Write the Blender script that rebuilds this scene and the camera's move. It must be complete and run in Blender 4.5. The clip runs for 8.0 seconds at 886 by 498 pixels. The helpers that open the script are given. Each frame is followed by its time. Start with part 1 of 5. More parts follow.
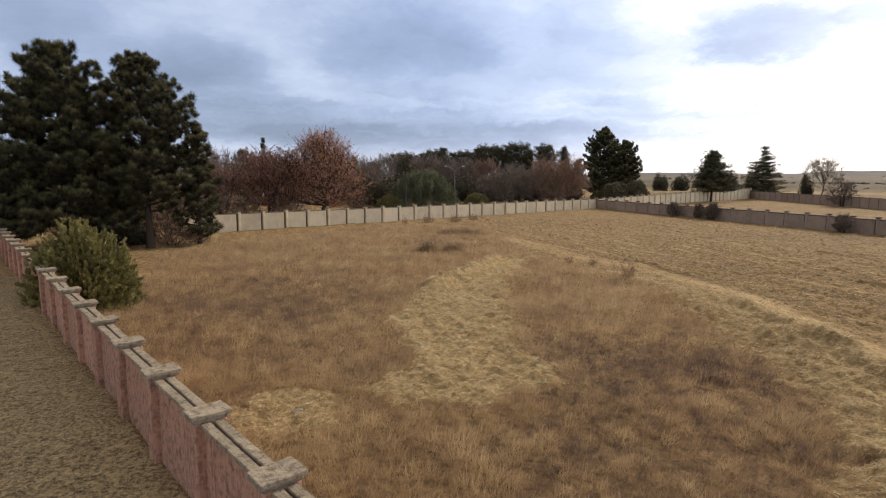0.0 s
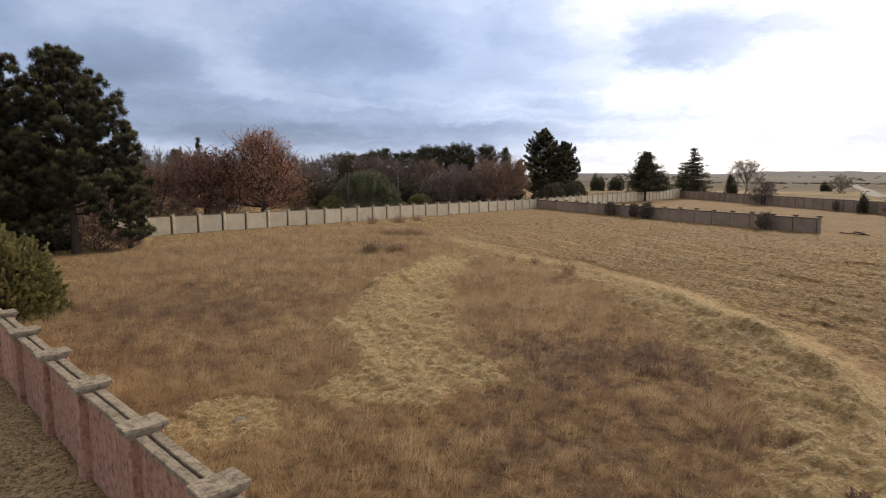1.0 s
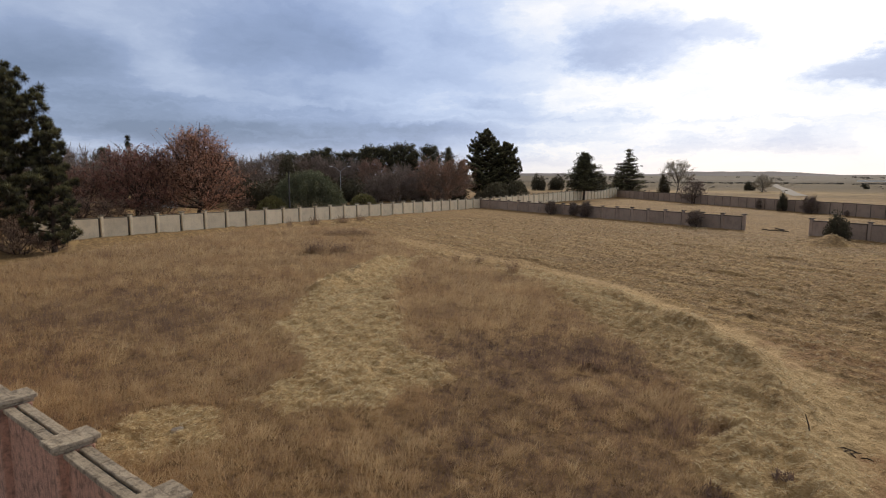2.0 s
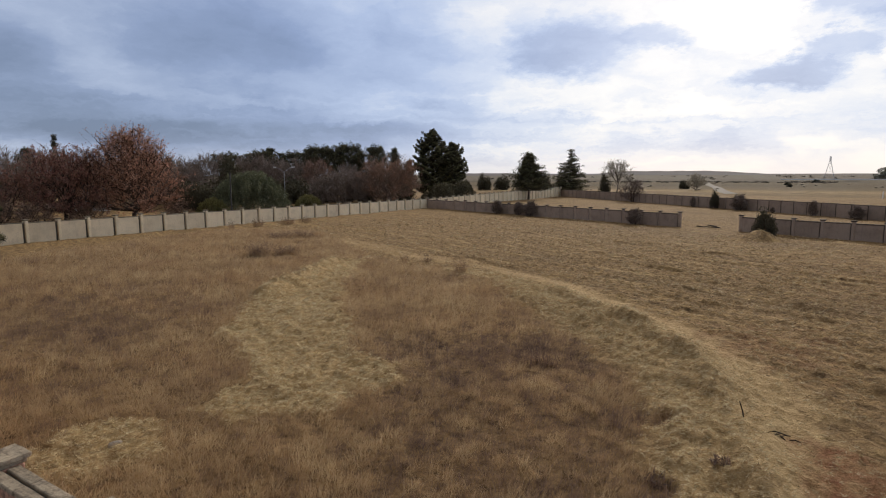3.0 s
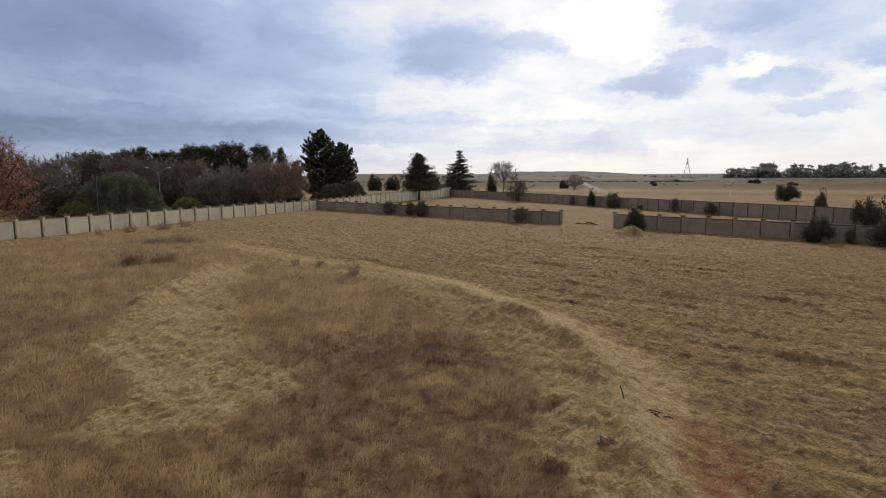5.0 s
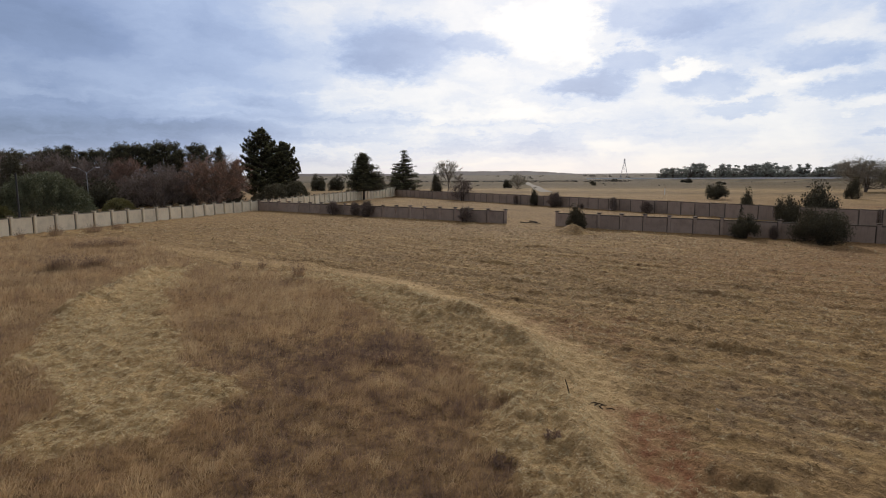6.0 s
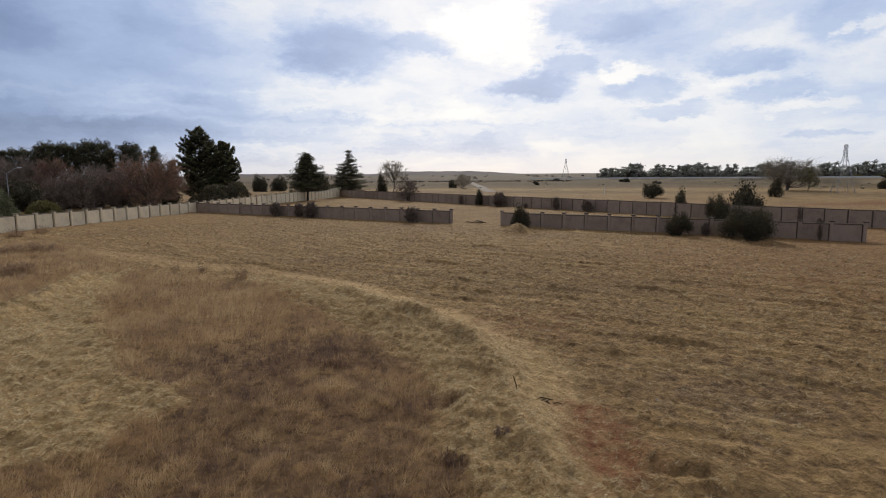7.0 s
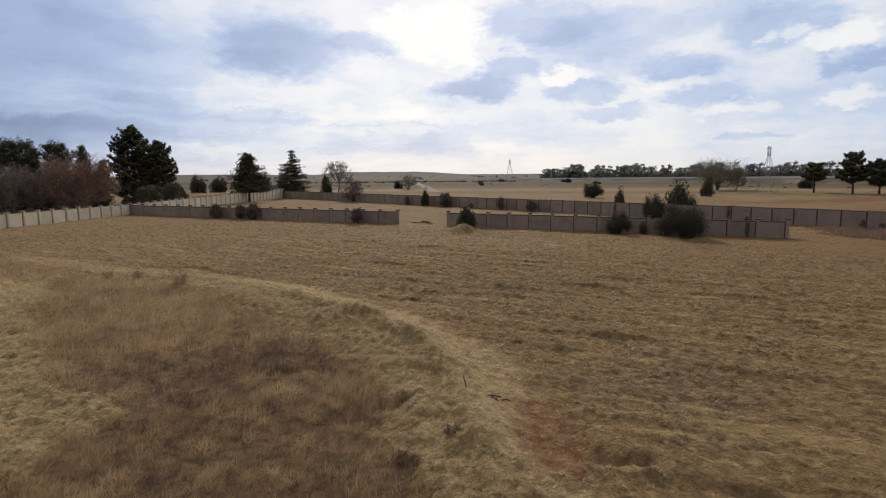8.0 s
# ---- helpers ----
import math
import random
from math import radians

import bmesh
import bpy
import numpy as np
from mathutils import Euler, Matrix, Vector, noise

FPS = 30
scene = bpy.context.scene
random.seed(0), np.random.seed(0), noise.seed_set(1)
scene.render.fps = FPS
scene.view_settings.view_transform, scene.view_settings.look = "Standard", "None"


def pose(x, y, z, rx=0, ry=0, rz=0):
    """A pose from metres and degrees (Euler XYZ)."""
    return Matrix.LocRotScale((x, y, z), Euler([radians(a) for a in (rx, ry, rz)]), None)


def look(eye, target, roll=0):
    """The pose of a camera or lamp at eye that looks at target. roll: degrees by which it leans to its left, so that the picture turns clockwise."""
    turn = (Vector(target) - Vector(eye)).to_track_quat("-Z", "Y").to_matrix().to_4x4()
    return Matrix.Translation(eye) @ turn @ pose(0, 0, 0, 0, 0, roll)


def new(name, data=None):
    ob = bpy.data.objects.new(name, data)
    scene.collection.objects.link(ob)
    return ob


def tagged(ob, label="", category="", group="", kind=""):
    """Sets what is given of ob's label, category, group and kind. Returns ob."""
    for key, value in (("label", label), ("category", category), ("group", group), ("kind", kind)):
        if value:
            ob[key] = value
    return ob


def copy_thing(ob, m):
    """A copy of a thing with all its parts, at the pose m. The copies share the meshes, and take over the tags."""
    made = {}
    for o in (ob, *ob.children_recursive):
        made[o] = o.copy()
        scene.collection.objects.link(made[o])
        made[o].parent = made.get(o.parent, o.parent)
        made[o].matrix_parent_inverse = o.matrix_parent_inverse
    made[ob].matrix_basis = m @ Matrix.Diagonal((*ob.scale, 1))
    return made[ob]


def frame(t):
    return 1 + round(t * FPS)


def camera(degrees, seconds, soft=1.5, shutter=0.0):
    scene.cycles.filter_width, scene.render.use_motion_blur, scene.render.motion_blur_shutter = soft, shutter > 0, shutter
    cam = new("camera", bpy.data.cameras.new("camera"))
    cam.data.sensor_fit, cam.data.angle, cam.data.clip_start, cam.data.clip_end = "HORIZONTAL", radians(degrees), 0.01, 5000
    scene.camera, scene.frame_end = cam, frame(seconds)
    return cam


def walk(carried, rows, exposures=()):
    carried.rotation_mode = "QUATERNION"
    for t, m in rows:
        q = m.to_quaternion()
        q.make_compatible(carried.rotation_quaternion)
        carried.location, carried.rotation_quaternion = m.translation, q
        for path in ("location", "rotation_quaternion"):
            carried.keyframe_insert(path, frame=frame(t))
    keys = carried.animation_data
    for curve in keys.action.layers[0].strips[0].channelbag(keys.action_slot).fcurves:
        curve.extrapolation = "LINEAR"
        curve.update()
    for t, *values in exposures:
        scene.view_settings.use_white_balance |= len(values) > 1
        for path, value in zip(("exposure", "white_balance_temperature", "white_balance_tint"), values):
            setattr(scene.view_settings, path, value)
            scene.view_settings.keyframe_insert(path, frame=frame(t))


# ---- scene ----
cam = camera(75.557, 8.0, soft=1.05)

PATH = [
    (0.0, 0.000, 0.000, 5.600, 82.500, 0.000, 0.000), (0.5, -0.007, 0.006, 5.602, 82.546, 0.032, -2.804),
    (1.0, -0.016, 0.011, 5.604, 82.558, 0.044, -5.664), (1.5, -0.027, 0.016, 5.607, 82.535, -0.005, -8.538),
    (3.0, -0.067, 0.027, 5.614, 82.558, 0.234, -16.610), (3.5, -0.084, 0.030, 5.617, 82.515, 0.359, -19.337),
    (4.0, -0.102, 0.031, 5.620, 82.526, 0.379, -22.070), (4.5, -0.122, 0.033, 5.623, 82.560, 0.347, -24.784),
    (6.0, -0.191, 0.033, 5.633, 82.507, 0.356, -33.002), (6.5, -0.217, 0.032, 5.636, 82.486, 0.377, -35.749),
    (7.0, -0.244, 0.030, 5.640, 82.481, 0.438, -38.436), (7.5, -0.273, 0.028, 5.644, 82.486, 0.486, -41.158),
    (8.0, -0.304, 0.025, 5.647, 82.492, 0.464, -43.850)]
walk(cam, [(t, pose(*p)) for t, *p in PATH], exposures=[(0.0, 0.37, 6780, 10), (1.0, 0.25, 6680, 10), (1.5, 0.13, 6600, 10), (3.0, -0.11, 6450, 10), (4.5, -0.15, 6400, 10), (6.0, -0.18, 6350, 10), (8.0, -0.22, 6320, 10)])

# ---------------------------------------------------------------- sky and sun
SUN_AZ, SUN_EL = radians(42), radians(25)


class Nodes:
    """Small helper that writes node trees line by line."""

    def __init__(self, tree):
        self.t = tree
        self.t.nodes.clear()

    def add(self, kind, inputs=(), **props):
        n = self.t.nodes.new(kind)
        if "operation" in props:
            n.operation = props["operation"]
        if "interpolation_type" in props:
            n.interpolation_type = props["interpolation_type"]
        if "data_type" in props:
            n.data_type, n.blend_type = props["data_type"], props["blend_type"]
        if "attribute_name" in props:
            n.attribute_name = props["attribute_name"]
        if "sky_type" in props:
            n.sky_type, n.sun_disc = props["sky_type"], props["sun_disc"]
            n.sun_elevation, n.sun_rotation = props["sun_elevation"], props["sun_rotation"]
        for k, v in (inputs.items() if isinstance(inputs, dict) else enumerate(inputs)):
            if isinstance(v, bpy.types.NodeSocket):
                self.t.links.new(v, n.inputs[k])
            elif v is not None:
                n.inputs[k].default_value = v
        return n

    def math(self, op, a, b=None, c=None):
        return self.add("ShaderNodeMath", (a, b, c), operation=op).outputs[0]

    def vmath(self, op, a, b=None):
        n = self.add("ShaderNodeVectorMath", (a, b), operation=op)
        return n.outputs["Value"] if op == "LENGTH" else n.outputs["Vector"]

    def span(self, v, a, b, lo=0.0, hi=1.0, smooth=True):
        return self.add("ShaderNodeMapRange", (v, a, b, lo, hi), interpolation_type="SMOOTHSTEP" if smooth else "LINEAR").outputs[0]

    def noise(self, vec, scale, detail=4.0, rough=0.55, dist=0.0, out="Fac"):
        return self.add("ShaderNodeTexNoise", {"Vector": vec, "Scale": scale, "Detail": detail, "Roughness": rough, "Distortion": dist}).outputs[out]

    def mix(self, f, a, b, blend="MIX"):
        n = self.add("ShaderNodeMix", data_type="RGBA", blend_type=blend)
        for k, v in ((0, f), (6, a), (7, b)):
            if isinstance(v, bpy.types.NodeSocket):
                self.t.links.new(v, n.inputs[k])
            else:
                n.inputs[k].default_value = v if k == 0 or len(v) == 4 else (*v, 1)
        return n.outputs[2]

    def ramp(self, f, stops):
        n = self.add("ShaderNodeValToRGB", (f,))
        e = n.color_ramp.elements
        while len(e) < len(stops):
            e.new(0.5)
        for s, (p, c) in zip(e, stops):
            s.position, s.color = p, (*c, 1)
        return n.outputs[0]


def make_world():
    w = bpy.data.worlds.new("sky")
    w.use_nodes = True
    scene.world = w
    n = Nodes(w.node_tree)
    d = n.add("ShaderNodeTexCoord").outputs["Generated"]
    x, y, z = n.add("ShaderNodeSeparateXYZ", (d,)).outputs
    deg = 180 / math.pi
    az = n.math("MULTIPLY", n.math("ARCTAN2", x, y), deg)
    el = n.math("MULTIPLY", n.math("ARCSINE", z), deg)
    up = n.math("ADD", n.math("MAXIMUM", z, 0.0), 0.13)
    flat = n.add("ShaderNodeCombineXYZ", (n.math("DIVIDE", x, up), n.math("DIVIDE", y, up), 0.0)).outputs[0]
    big = n.noise(flat, 0.8, 7, 0.6, 0.5)
    fine = n.noise(flat, 2.6, 7, 0.62, 0.5)
    # clouds stand in azimuth and elevation, ragged by two sizes of noise
    pos = n.add("ShaderNodeCombineXYZ", (az, el, 0.0)).outputs[0]
    warp = n.noise(n.vmath("MULTIPLY", pos, (0.10, 0.22, 1)), 1.0, 3, 0.5, 0.0, "Color")
    rag = n.noise(n.vmath("MULTIPLY", pos, (0.40, 0.80, 1)), 1.0, 8, 0.68, 0.0, "Color")
    half = (0.5, 0.5, 0.5)
    pos = n.vmath("ADD", pos, n.vmath("MULTIPLY", n.vmath("SUBTRACT", warp, half), (6.0, 2.6, 0.0)))
    calm = n.vmath("ADD", pos, n.vmath("MULTIPLY", n.vmath("SUBTRACT", rag, half), (3.0, 1.2, 0.0)))
    pos = n.vmath("ADD", pos, n.vmath("MULTIPLY", n.vmath("SUBTRACT", rag, half), (5.5, 3.0, 0.0)))
    dark = None
    for a, e, ra, re, k in CLOUDS_WEST + CLOUDS_EAST + CLOUD_GAPS:
        r = n.vmath("LENGTH", n.vmath("MULTIPLY", n.vmath("SUBTRACT", calm if a < 20 else pos, (a, e, 0)), (0.8 / ra, 0.75 / re, 0)))
        m = n.span(r, *((1.45, 0.2) if a < 20 else (1.15, 0.55)), 0.0, k * (1.02 if a < 20 else 0.92))
        dark = m if dark is None else n.math("ADD", dark, m)
    # brightness: glow round the veiled sun, fading to the darker cloud bank
    side = n.add("ShaderNodeVectorMath", (d, (math.sin(radians(44)), math.cos(radians(44)), 0.22)), operation="DOT_PRODUCT").outputs["Value"]
    glow = n.span(side, 0.70, 0.995)
    bank = n.span(az, 36.0, -6.0)
    lump = n.math("ADD", n.math("MULTIPLY", n.math("SUBTRACT", big, 0.5), 0.2), n.math("MULTIPLY", n.math("SUBTRACT", fine, 0.5), 0.2))
    wisp = n.noise(n.vmath("MULTIPLY", pos, (0.12, 0.24, 1)), 1.0, 6, 0.55)
    thick = n.math("ADD", dark, n.math("ADD", lump, n.math("MULTIPLY", n.math("SUBTRACT", wisp, 0.5), 0.75)))
    thick = n.math("ADD", n.math("SUBTRACT", n.math("ADD", thick, 0.47), n.math("MULTIPLY", glow, 0.24)), n.math("MULTIPLY", bank, 0.22))
    band = n.noise(n.vmath("MULTIPLY", pos, (0.055, 0.62, 1)), 1.0, 6, 0.55)
    band = n.math("ADD", n.math("MULTIPLY", n.math("SUBTRACT", band, 0.5), 1.0), 0.17)
    thick = n.math("ADD", thick, n.math("MULTIPLY", band, n.math("MULTIPLY", n.span(el, 10.0, 5.0), n.span(az, 62.0, 42.0, 0.1, 1.0))))
    col = n.ramp(n.math("MULTIPLY", n.math("MAXIMUM", thick, 0.0), 0.69), SKY_RAMP)
    col = n.mix(n.span(el, 18, 40), col, n.ramp(n.math("MAXIMUM", thick, 0.0), [(0.0, (0.60, 0.58, 0.57)), (1.0, (0.28, 0.285, 0.30))]))
    col = n.mix(n.span(az, 14.0, -22.0), col, n.vmath("MULTIPLY", col, (1.05, 1.0, 0.925)))
    haze = n.span(el, 3.2, -0.5)
    col = n.mix(n.math("MULTIPLY", haze, 0.7), col, n.mix(glow, (0.62, 0.66, 0.73), (0.95, 0.95, 0.96)))
    sky = n.add("ShaderNodeTexSky", sky_type="NISHITA", sun_disc=False, sun_elevation=SUN_EL, sun_rotation=SUN_AZ)
    blue = n.vmath("SCALE", sky.outputs[0])
    blue.node.inputs["Scale"].default_value = 0.09
    col = n.mix(0.12, col, blue)
    out = n.add("ShaderNodeBackground", (col, SKY_STRENGTH))
    n.add("ShaderNodeOutputWorld", (out.outputs[0],))


SKY_STRENGTH = 1.0
SKY_RAMP = [(0.0, (1.12, 1.09, 1.06)), (0.15, (0.95, 0.96, 1.0)), (0.29, (0.68, 0.765, 0.945)), (0.45, (0.48, 0.59, 0.84)), (0.70, (0.295, 0.39, 0.63)), (1.0, (0.18, 0.25, 0.42))]
# azimuth, elevation, half width, half height, thickness
CLOUDS_WEST = [(-34.5, 11.7, 4.8, 2.1, 0.3), (-22.6, 9.3, 5.6, 2.2, 0.42), (-4.6, 12.4, 5.9, 3.0, 0.36), (-16.4, 4.9, 7.6, 1.5, 0.34), (-7.4, 3.8, 10.8, 0.9, 0.38),
        (11.8, 4.3, 5.3, 0.5, 0.26), (27.9, 11.2, 4.7, 1.8, 0.16), (3.6, 11.9, 3.8, 2.0, 0.16), (10.3, 3.5, 5.4, 0.7, 0.22), (11.0, 9.5, 17.0, 7.5, 0.17), (14.5, 12.5, 6.5, 2.6, 0.12), (-30.0, 10.5, 10.0, 5.0, 0.16), (-14.0, 9.0, 20.0, 6.0, 0.07)]
CLOUDS_EAST = [(28.8, 11.6, 5.6, 2.6, 0.34), (36.1, 12.3, 3.0, 1.1, 0.28), (47.5, 8.5, 3.5, 1.1, 0.46), (50.8, 10.4, 2.4, 0.8, 0.32), (53.4, 13.9, 6.4, 1.7, 0.32), (59.7, 12.4, 6.6, 1.9, 0.26), (65.6, 9.5, 3.6, 1.2, 0.38), (57.7, 7.7, 2.9, 1.0, 0.32), (60.4, 5.7, 3.4, 0.6, 0.28), (67.4, 6.8, 3.1, 1.0, 0.24), (73.8, 11.9, 3.6, 1.7, 0.26), (78.5, 8.6, 2.4, 0.8, 0.38), (71.8, 3.2, 1.9, 0.4, 0.22)]
CLOUD_GAPS = [(-12.1, 8.9, 2.6, 2.5, -0.07), (4.4, 7.3, 7.7, 1.3, -0.08), (26.2, 5.6, 8.1, 3.4, -0.16), (8.4, 13.0, 1.9, 2.5, -0.07), (19.5, 13.8, 2.2, 1.6, -0.10), (41.6, 13.1, 4.3, 1.8, -0.37), (45.6, 13.1, 2.2, 2.5, -0.33), (55.6, 9.3, 2.2, 0.7, -0.33), (64.7, 7.8, 2.4, 0.6, -0.20), (74.3, 11.1, 1.1, 0.6, -0.29), (77.8, 10.3, 2.1, 1.4, -0.34), (78.5, 6.1, 2.1, 0.7, -0.29), (69.9, 5.8, 3.1, 0.5, -0.20), (33.8, 6.4, 9.6, 1.6, -0.11)]
make_world()
sun = new("sun", bpy.data.lights.new("sun", "SUN"))
sun.data.energy, sun.data.angle, sun.data.color = 2.7, radians(7), (1.0, 0.92, 0.82)
sun.matrix_world = look((0, 0, 50), (-math.sin(SUN_AZ) * math.cos(SUN_EL), -math.cos(SUN_AZ) * math.cos(SUN_EL), 50 - math.sin(SUN_EL)))


# ---------------------------------------------------------------- materials
def material(name, rough=0.85, spec=0.2):
    m = bpy.data.materials.new(name)
    m.use_nodes = True
    n = Nodes(m.node_tree)
    b = n.add("ShaderNodeBsdfPrincipled", {"Roughness": rough, "Specular IOR Level": spec})
    n.add("ShaderNodeOutputMaterial", (b.outputs[0],))
    return m, n, b


def link(n, a, b):
    n.t.links.new(a, b)


def bump(n, b, height, strength=0.5, dist=0.02):
    link(n, n.add("ShaderNodeBump", {"Strength": strength, "Distance": dist, "Height": height}).outputs[0], b.inputs["Normal"])


def where(n):
    return n.add("ShaderNodeNewGeometry").outputs["Position"]


def tint_material(name, stops, rough=0.8, patch=0.25, patch_scale=0.5, thin=0.0, russet=0.0):
    """Blades and leaves: colour from each one's own tint, shifted in broad patches."""
    m, n, b = material(name, rough, 0.15)
    t = n.add("ShaderNodeAttribute", attribute_name="tint").outputs["Fac"]
    p = n.noise(where(n), patch_scale, 3)
    f = n.math("ADD", t, n.math("MULTIPLY", n.math("SUBTRACT", p, 0.5), patch))
    col = n.ramp(f, stops)
    if russet:
        col = n.mix(n.math("MULTIPLY", n.span(n.noise(where(n), 0.22, 4), 0.46, 0.62), russet), col, n.vmath("MULTIPLY", col, (1.14, 0.93, 0.74)))
    link(n, col, b.inputs["Base Color"])
    if thin:
        tr = n.add("ShaderNodeBsdfTranslucent", (col,))
        mix = n.add("ShaderNodeMixShader", (thin, b.outputs[0], tr.outputs[0]))
        link(n, mix.outputs[0], [o for o in n.t.nodes if o.type == "OUTPUT_MATERIAL"][0].inputs[0])
    return m


def masonry(name, base, dark, scale=3.0, stain=0.5, relief=0.4, streak=(7, 7, 0.8)):
    """Plaster or concrete with grain, blotches and run-down stains."""
    m, n, b = material(name, 0.9, 0.2)
    p = where(n)
    own = n.add("ShaderNodeObjectInfo").outputs["Random"]
    grain = n.noise(p, 24, 6, 0.7)
    blot = n.noise(p, scale, 5, 0.6)
    runs = n.noise(n.vmath("MULTIPLY", p if streak[2] < 1 else n.add("ShaderNodeTexCoord").outputs["Object"], streak), 1.0, 4, 0.6)
    col = n.mix(n.math("MULTIPLY", n.span(blot, 0.42, 0.72), stain), base, dark)
    col = n.mix(n.math("MULTIPLY", n.span(runs, 0.5, 0.75), stain * 0.8), col, dark)
    col = n.mix(n.span(grain, 0.46, 0.72, 0, 0.45), col, (dark[0] * 0.6, dark[1] * 0.6, dark[2] * 0.6))
    shade = n.add("ShaderNodeHueSaturation", {"Value": n.span(own, 0, 1, 0.88, 1.1, False), "Color": col}).outputs[0]
    link(n, shade, b.inputs["Base Color"])
    bump(n, b, n.math("ADD", grain, n.math("MULTIPLY", blot, 1.2)), relief, 0.03)
    return m


def bark(name, a, c):
    m, n, b = material(name, 0.95, 0.1)
    v = n.noise(n.vmath("MULTIPLY", where(n), (9, 9, 2.0)), 1.5, 5, 0.65)
    link(n, n.mix(v, a, c), b.inputs["Base Color"])
    bump(n, b, v, 0.8, 0.03)
    return m


def plain(name, col, rough=0.5, metal=0.0):
    m, n, b = material(name, rough, 0.4)
    v = n.noise(where(n), 6, 4)
    link(n, n.mix(n.math("MULTIPLY", v, 0.4), col, tuple(c * 0.6 for c in col)), b.inputs["Base Color"])
    b.inputs["Metallic"].default_value = metal
    return m


ROWS = -21  # heading of the mowing rows


def ground_material():
    m, n, b = material("dry_veld", 0.95, 0.1)
    p = where(n)
    x, y, z = n.add("ShaderNodeSeparateXYZ", (p,)).outputs
    zone = lambda k: n.add("ShaderNodeAttribute", attribute_name=k).outputs["Fac"]
    # mowing swaths run along one heading
    a = radians(ROWS)
    along = n.math("ADD", n.math("MULTIPLY", x, -math.sin(a)), n.math("MULTIPLY", y, -math.cos(a)))
    across = n.math("ADD", n.math("MULTIPLY", x, math.cos(a)), n.math("MULTIPLY", y, -math.sin(a)))
    swath = n.add("ShaderNodeCombineXYZ", (n.math("MULTIPLY", across, 1.0), n.math("MULTIPLY", along, 0.16), 0.0)).outputs[0]
    s1 = n.noise(swath, 0.9, 5, 0.6, 0.6)
    s2 = n.noise(swath, 2.5, 5, 0.65, 0.8)
    rake = n.add("ShaderNodeCombineXYZ", (across, n.math("MULTIPLY", along, 0.75), 0.0)).outputs[0]
    wild = n.math("MAXIMUM", n.math("MAXIMUM", zone("under"), zone("lawn")), n.math("MULTIPLY", zone("straw"), 0.6))
    tuft = n.add("ShaderNodeMix", data_type="RGBA", blend_type="MIX")
    for k, v in ((0, wild), (6, n.noise(rake, 3.6, 5, 0.62, 0.35, "Color")), (7, n.noise(p, 4.2, 5, 0.62, 0.35, "Color"))):
        n.t.links.new(v, tuft.inputs[k])
    tuft = n.add("ShaderNodeSeparateXYZ", (tuft.outputs[2],)).outputs[0]
    fib = n.noise(p, 13, 6, 0.72, 0.2)
    wide = n.noise(p, 0.09, 4, 0.55)
    mid = n.noise(p, 0.45, 4, 0.6)
    grit = n.math("ADD", n.math("ADD", n.math("MULTIPLY", tuft, 0.55), n.math("MULTIPLY", fib, 0.3)), n.math("MULTIPLY", s2, 0.15))
    mown = n.ramp(grit, [(0.36, (0.075, 0.051, 0.032)), (0.45, (0.21, 0.145, 0.085)), (0.54, (0.33, 0.232, 0.132)), (0.66, (0.57, 0.432, 0.257))])
    mown = n.mix(n.span(s1, 0.55, 0.72, 0, 0.2), mown, (0.13, 0.088, 0.055))
    row = n.noise(n.add("ShaderNodeCombineXYZ", (n.math("MULTIPLY", across, 1.0), n.math("MULTIPLY", along, 0.05), 0.0)).outputs[0], 0.8, 4, 0.6, 0.25)
    mown = n.mix(n.span(row, 0.57, 0.66, 0, 0.28), mown, (0.10, 0.068, 0.04))
    mown = n.mix(n.span(row, 0.42, 0.33, 0, 0.5), mown, (0.50, 0.37, 0.21))
    mown = n.mix(n.span(wide, 0.5, 0.72, 0, 0.36), mown, (0.15, 0.105, 0.072))
    mown = n.mix(n.span(mid, 0.56, 0.75, 0, 0.45), mown, (0.40, 0.285, 0.13))
    mown = n.mix(n.math("MULTIPLY", zone("raked"), 0.6), mown, (0.58, 0.44, 0.26))
    straw = n.ramp(grit, [(0.36, (0.14, 0.10, 0.06)), (0.46, (0.36, 0.265, 0.155)), (0.54, (0.49, 0.38, 0.24)), (0.66, (0.66, 0.54, 0.36))])
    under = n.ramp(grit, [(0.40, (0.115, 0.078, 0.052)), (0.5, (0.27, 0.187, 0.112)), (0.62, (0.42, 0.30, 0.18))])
    speck = n.math("ADD", n.math("MULTIPLY", fib, 0.75), n.math("MULTIPLY", tuft, 0.25))
    lawn = n.ramp(speck, [(0.36, (0.05, 0.042, 0.029)), (0.46, (0.23, 0.18, 0.12)), (0.53, (0.42, 0.33, 0.22)), (0.66, (0.66, 0.54, 0.36))])
    soil = n.ramp(fib, [(0.3, (0.11, 0.045, 0.028)), (0.7, (0.31, 0.14, 0.085))])
    dull = n.ramp(grit, [(0.36, (0.05, 0.036, 0.03)), (0.48, (0.15, 0.108, 0.083)), (0.66, (0.42, 0.31, 0.205))])
    path = n.ramp(n.math("ADD", n.math("MULTIPLY", s2, 0.5), n.math("MULTIPLY", fib, 0.5)),
                  [(0.35, (0.40, 0.29, 0.18)), (0.65, (0.63, 0.48, 0.30))])
    far = n.vmath("LENGTH", n.vmath("MULTIPLY", p, (1, 1, 0)))
    veld_n = n.noise(n.vmath("MULTIPLY", p, (0.010, 0.010, 0)), 1.0, 7, 0.65)
    far = n.math("ADD", far, n.math("MULTIPLY", n.math("SUBTRACT", veld_n, 0.5), 70.0))
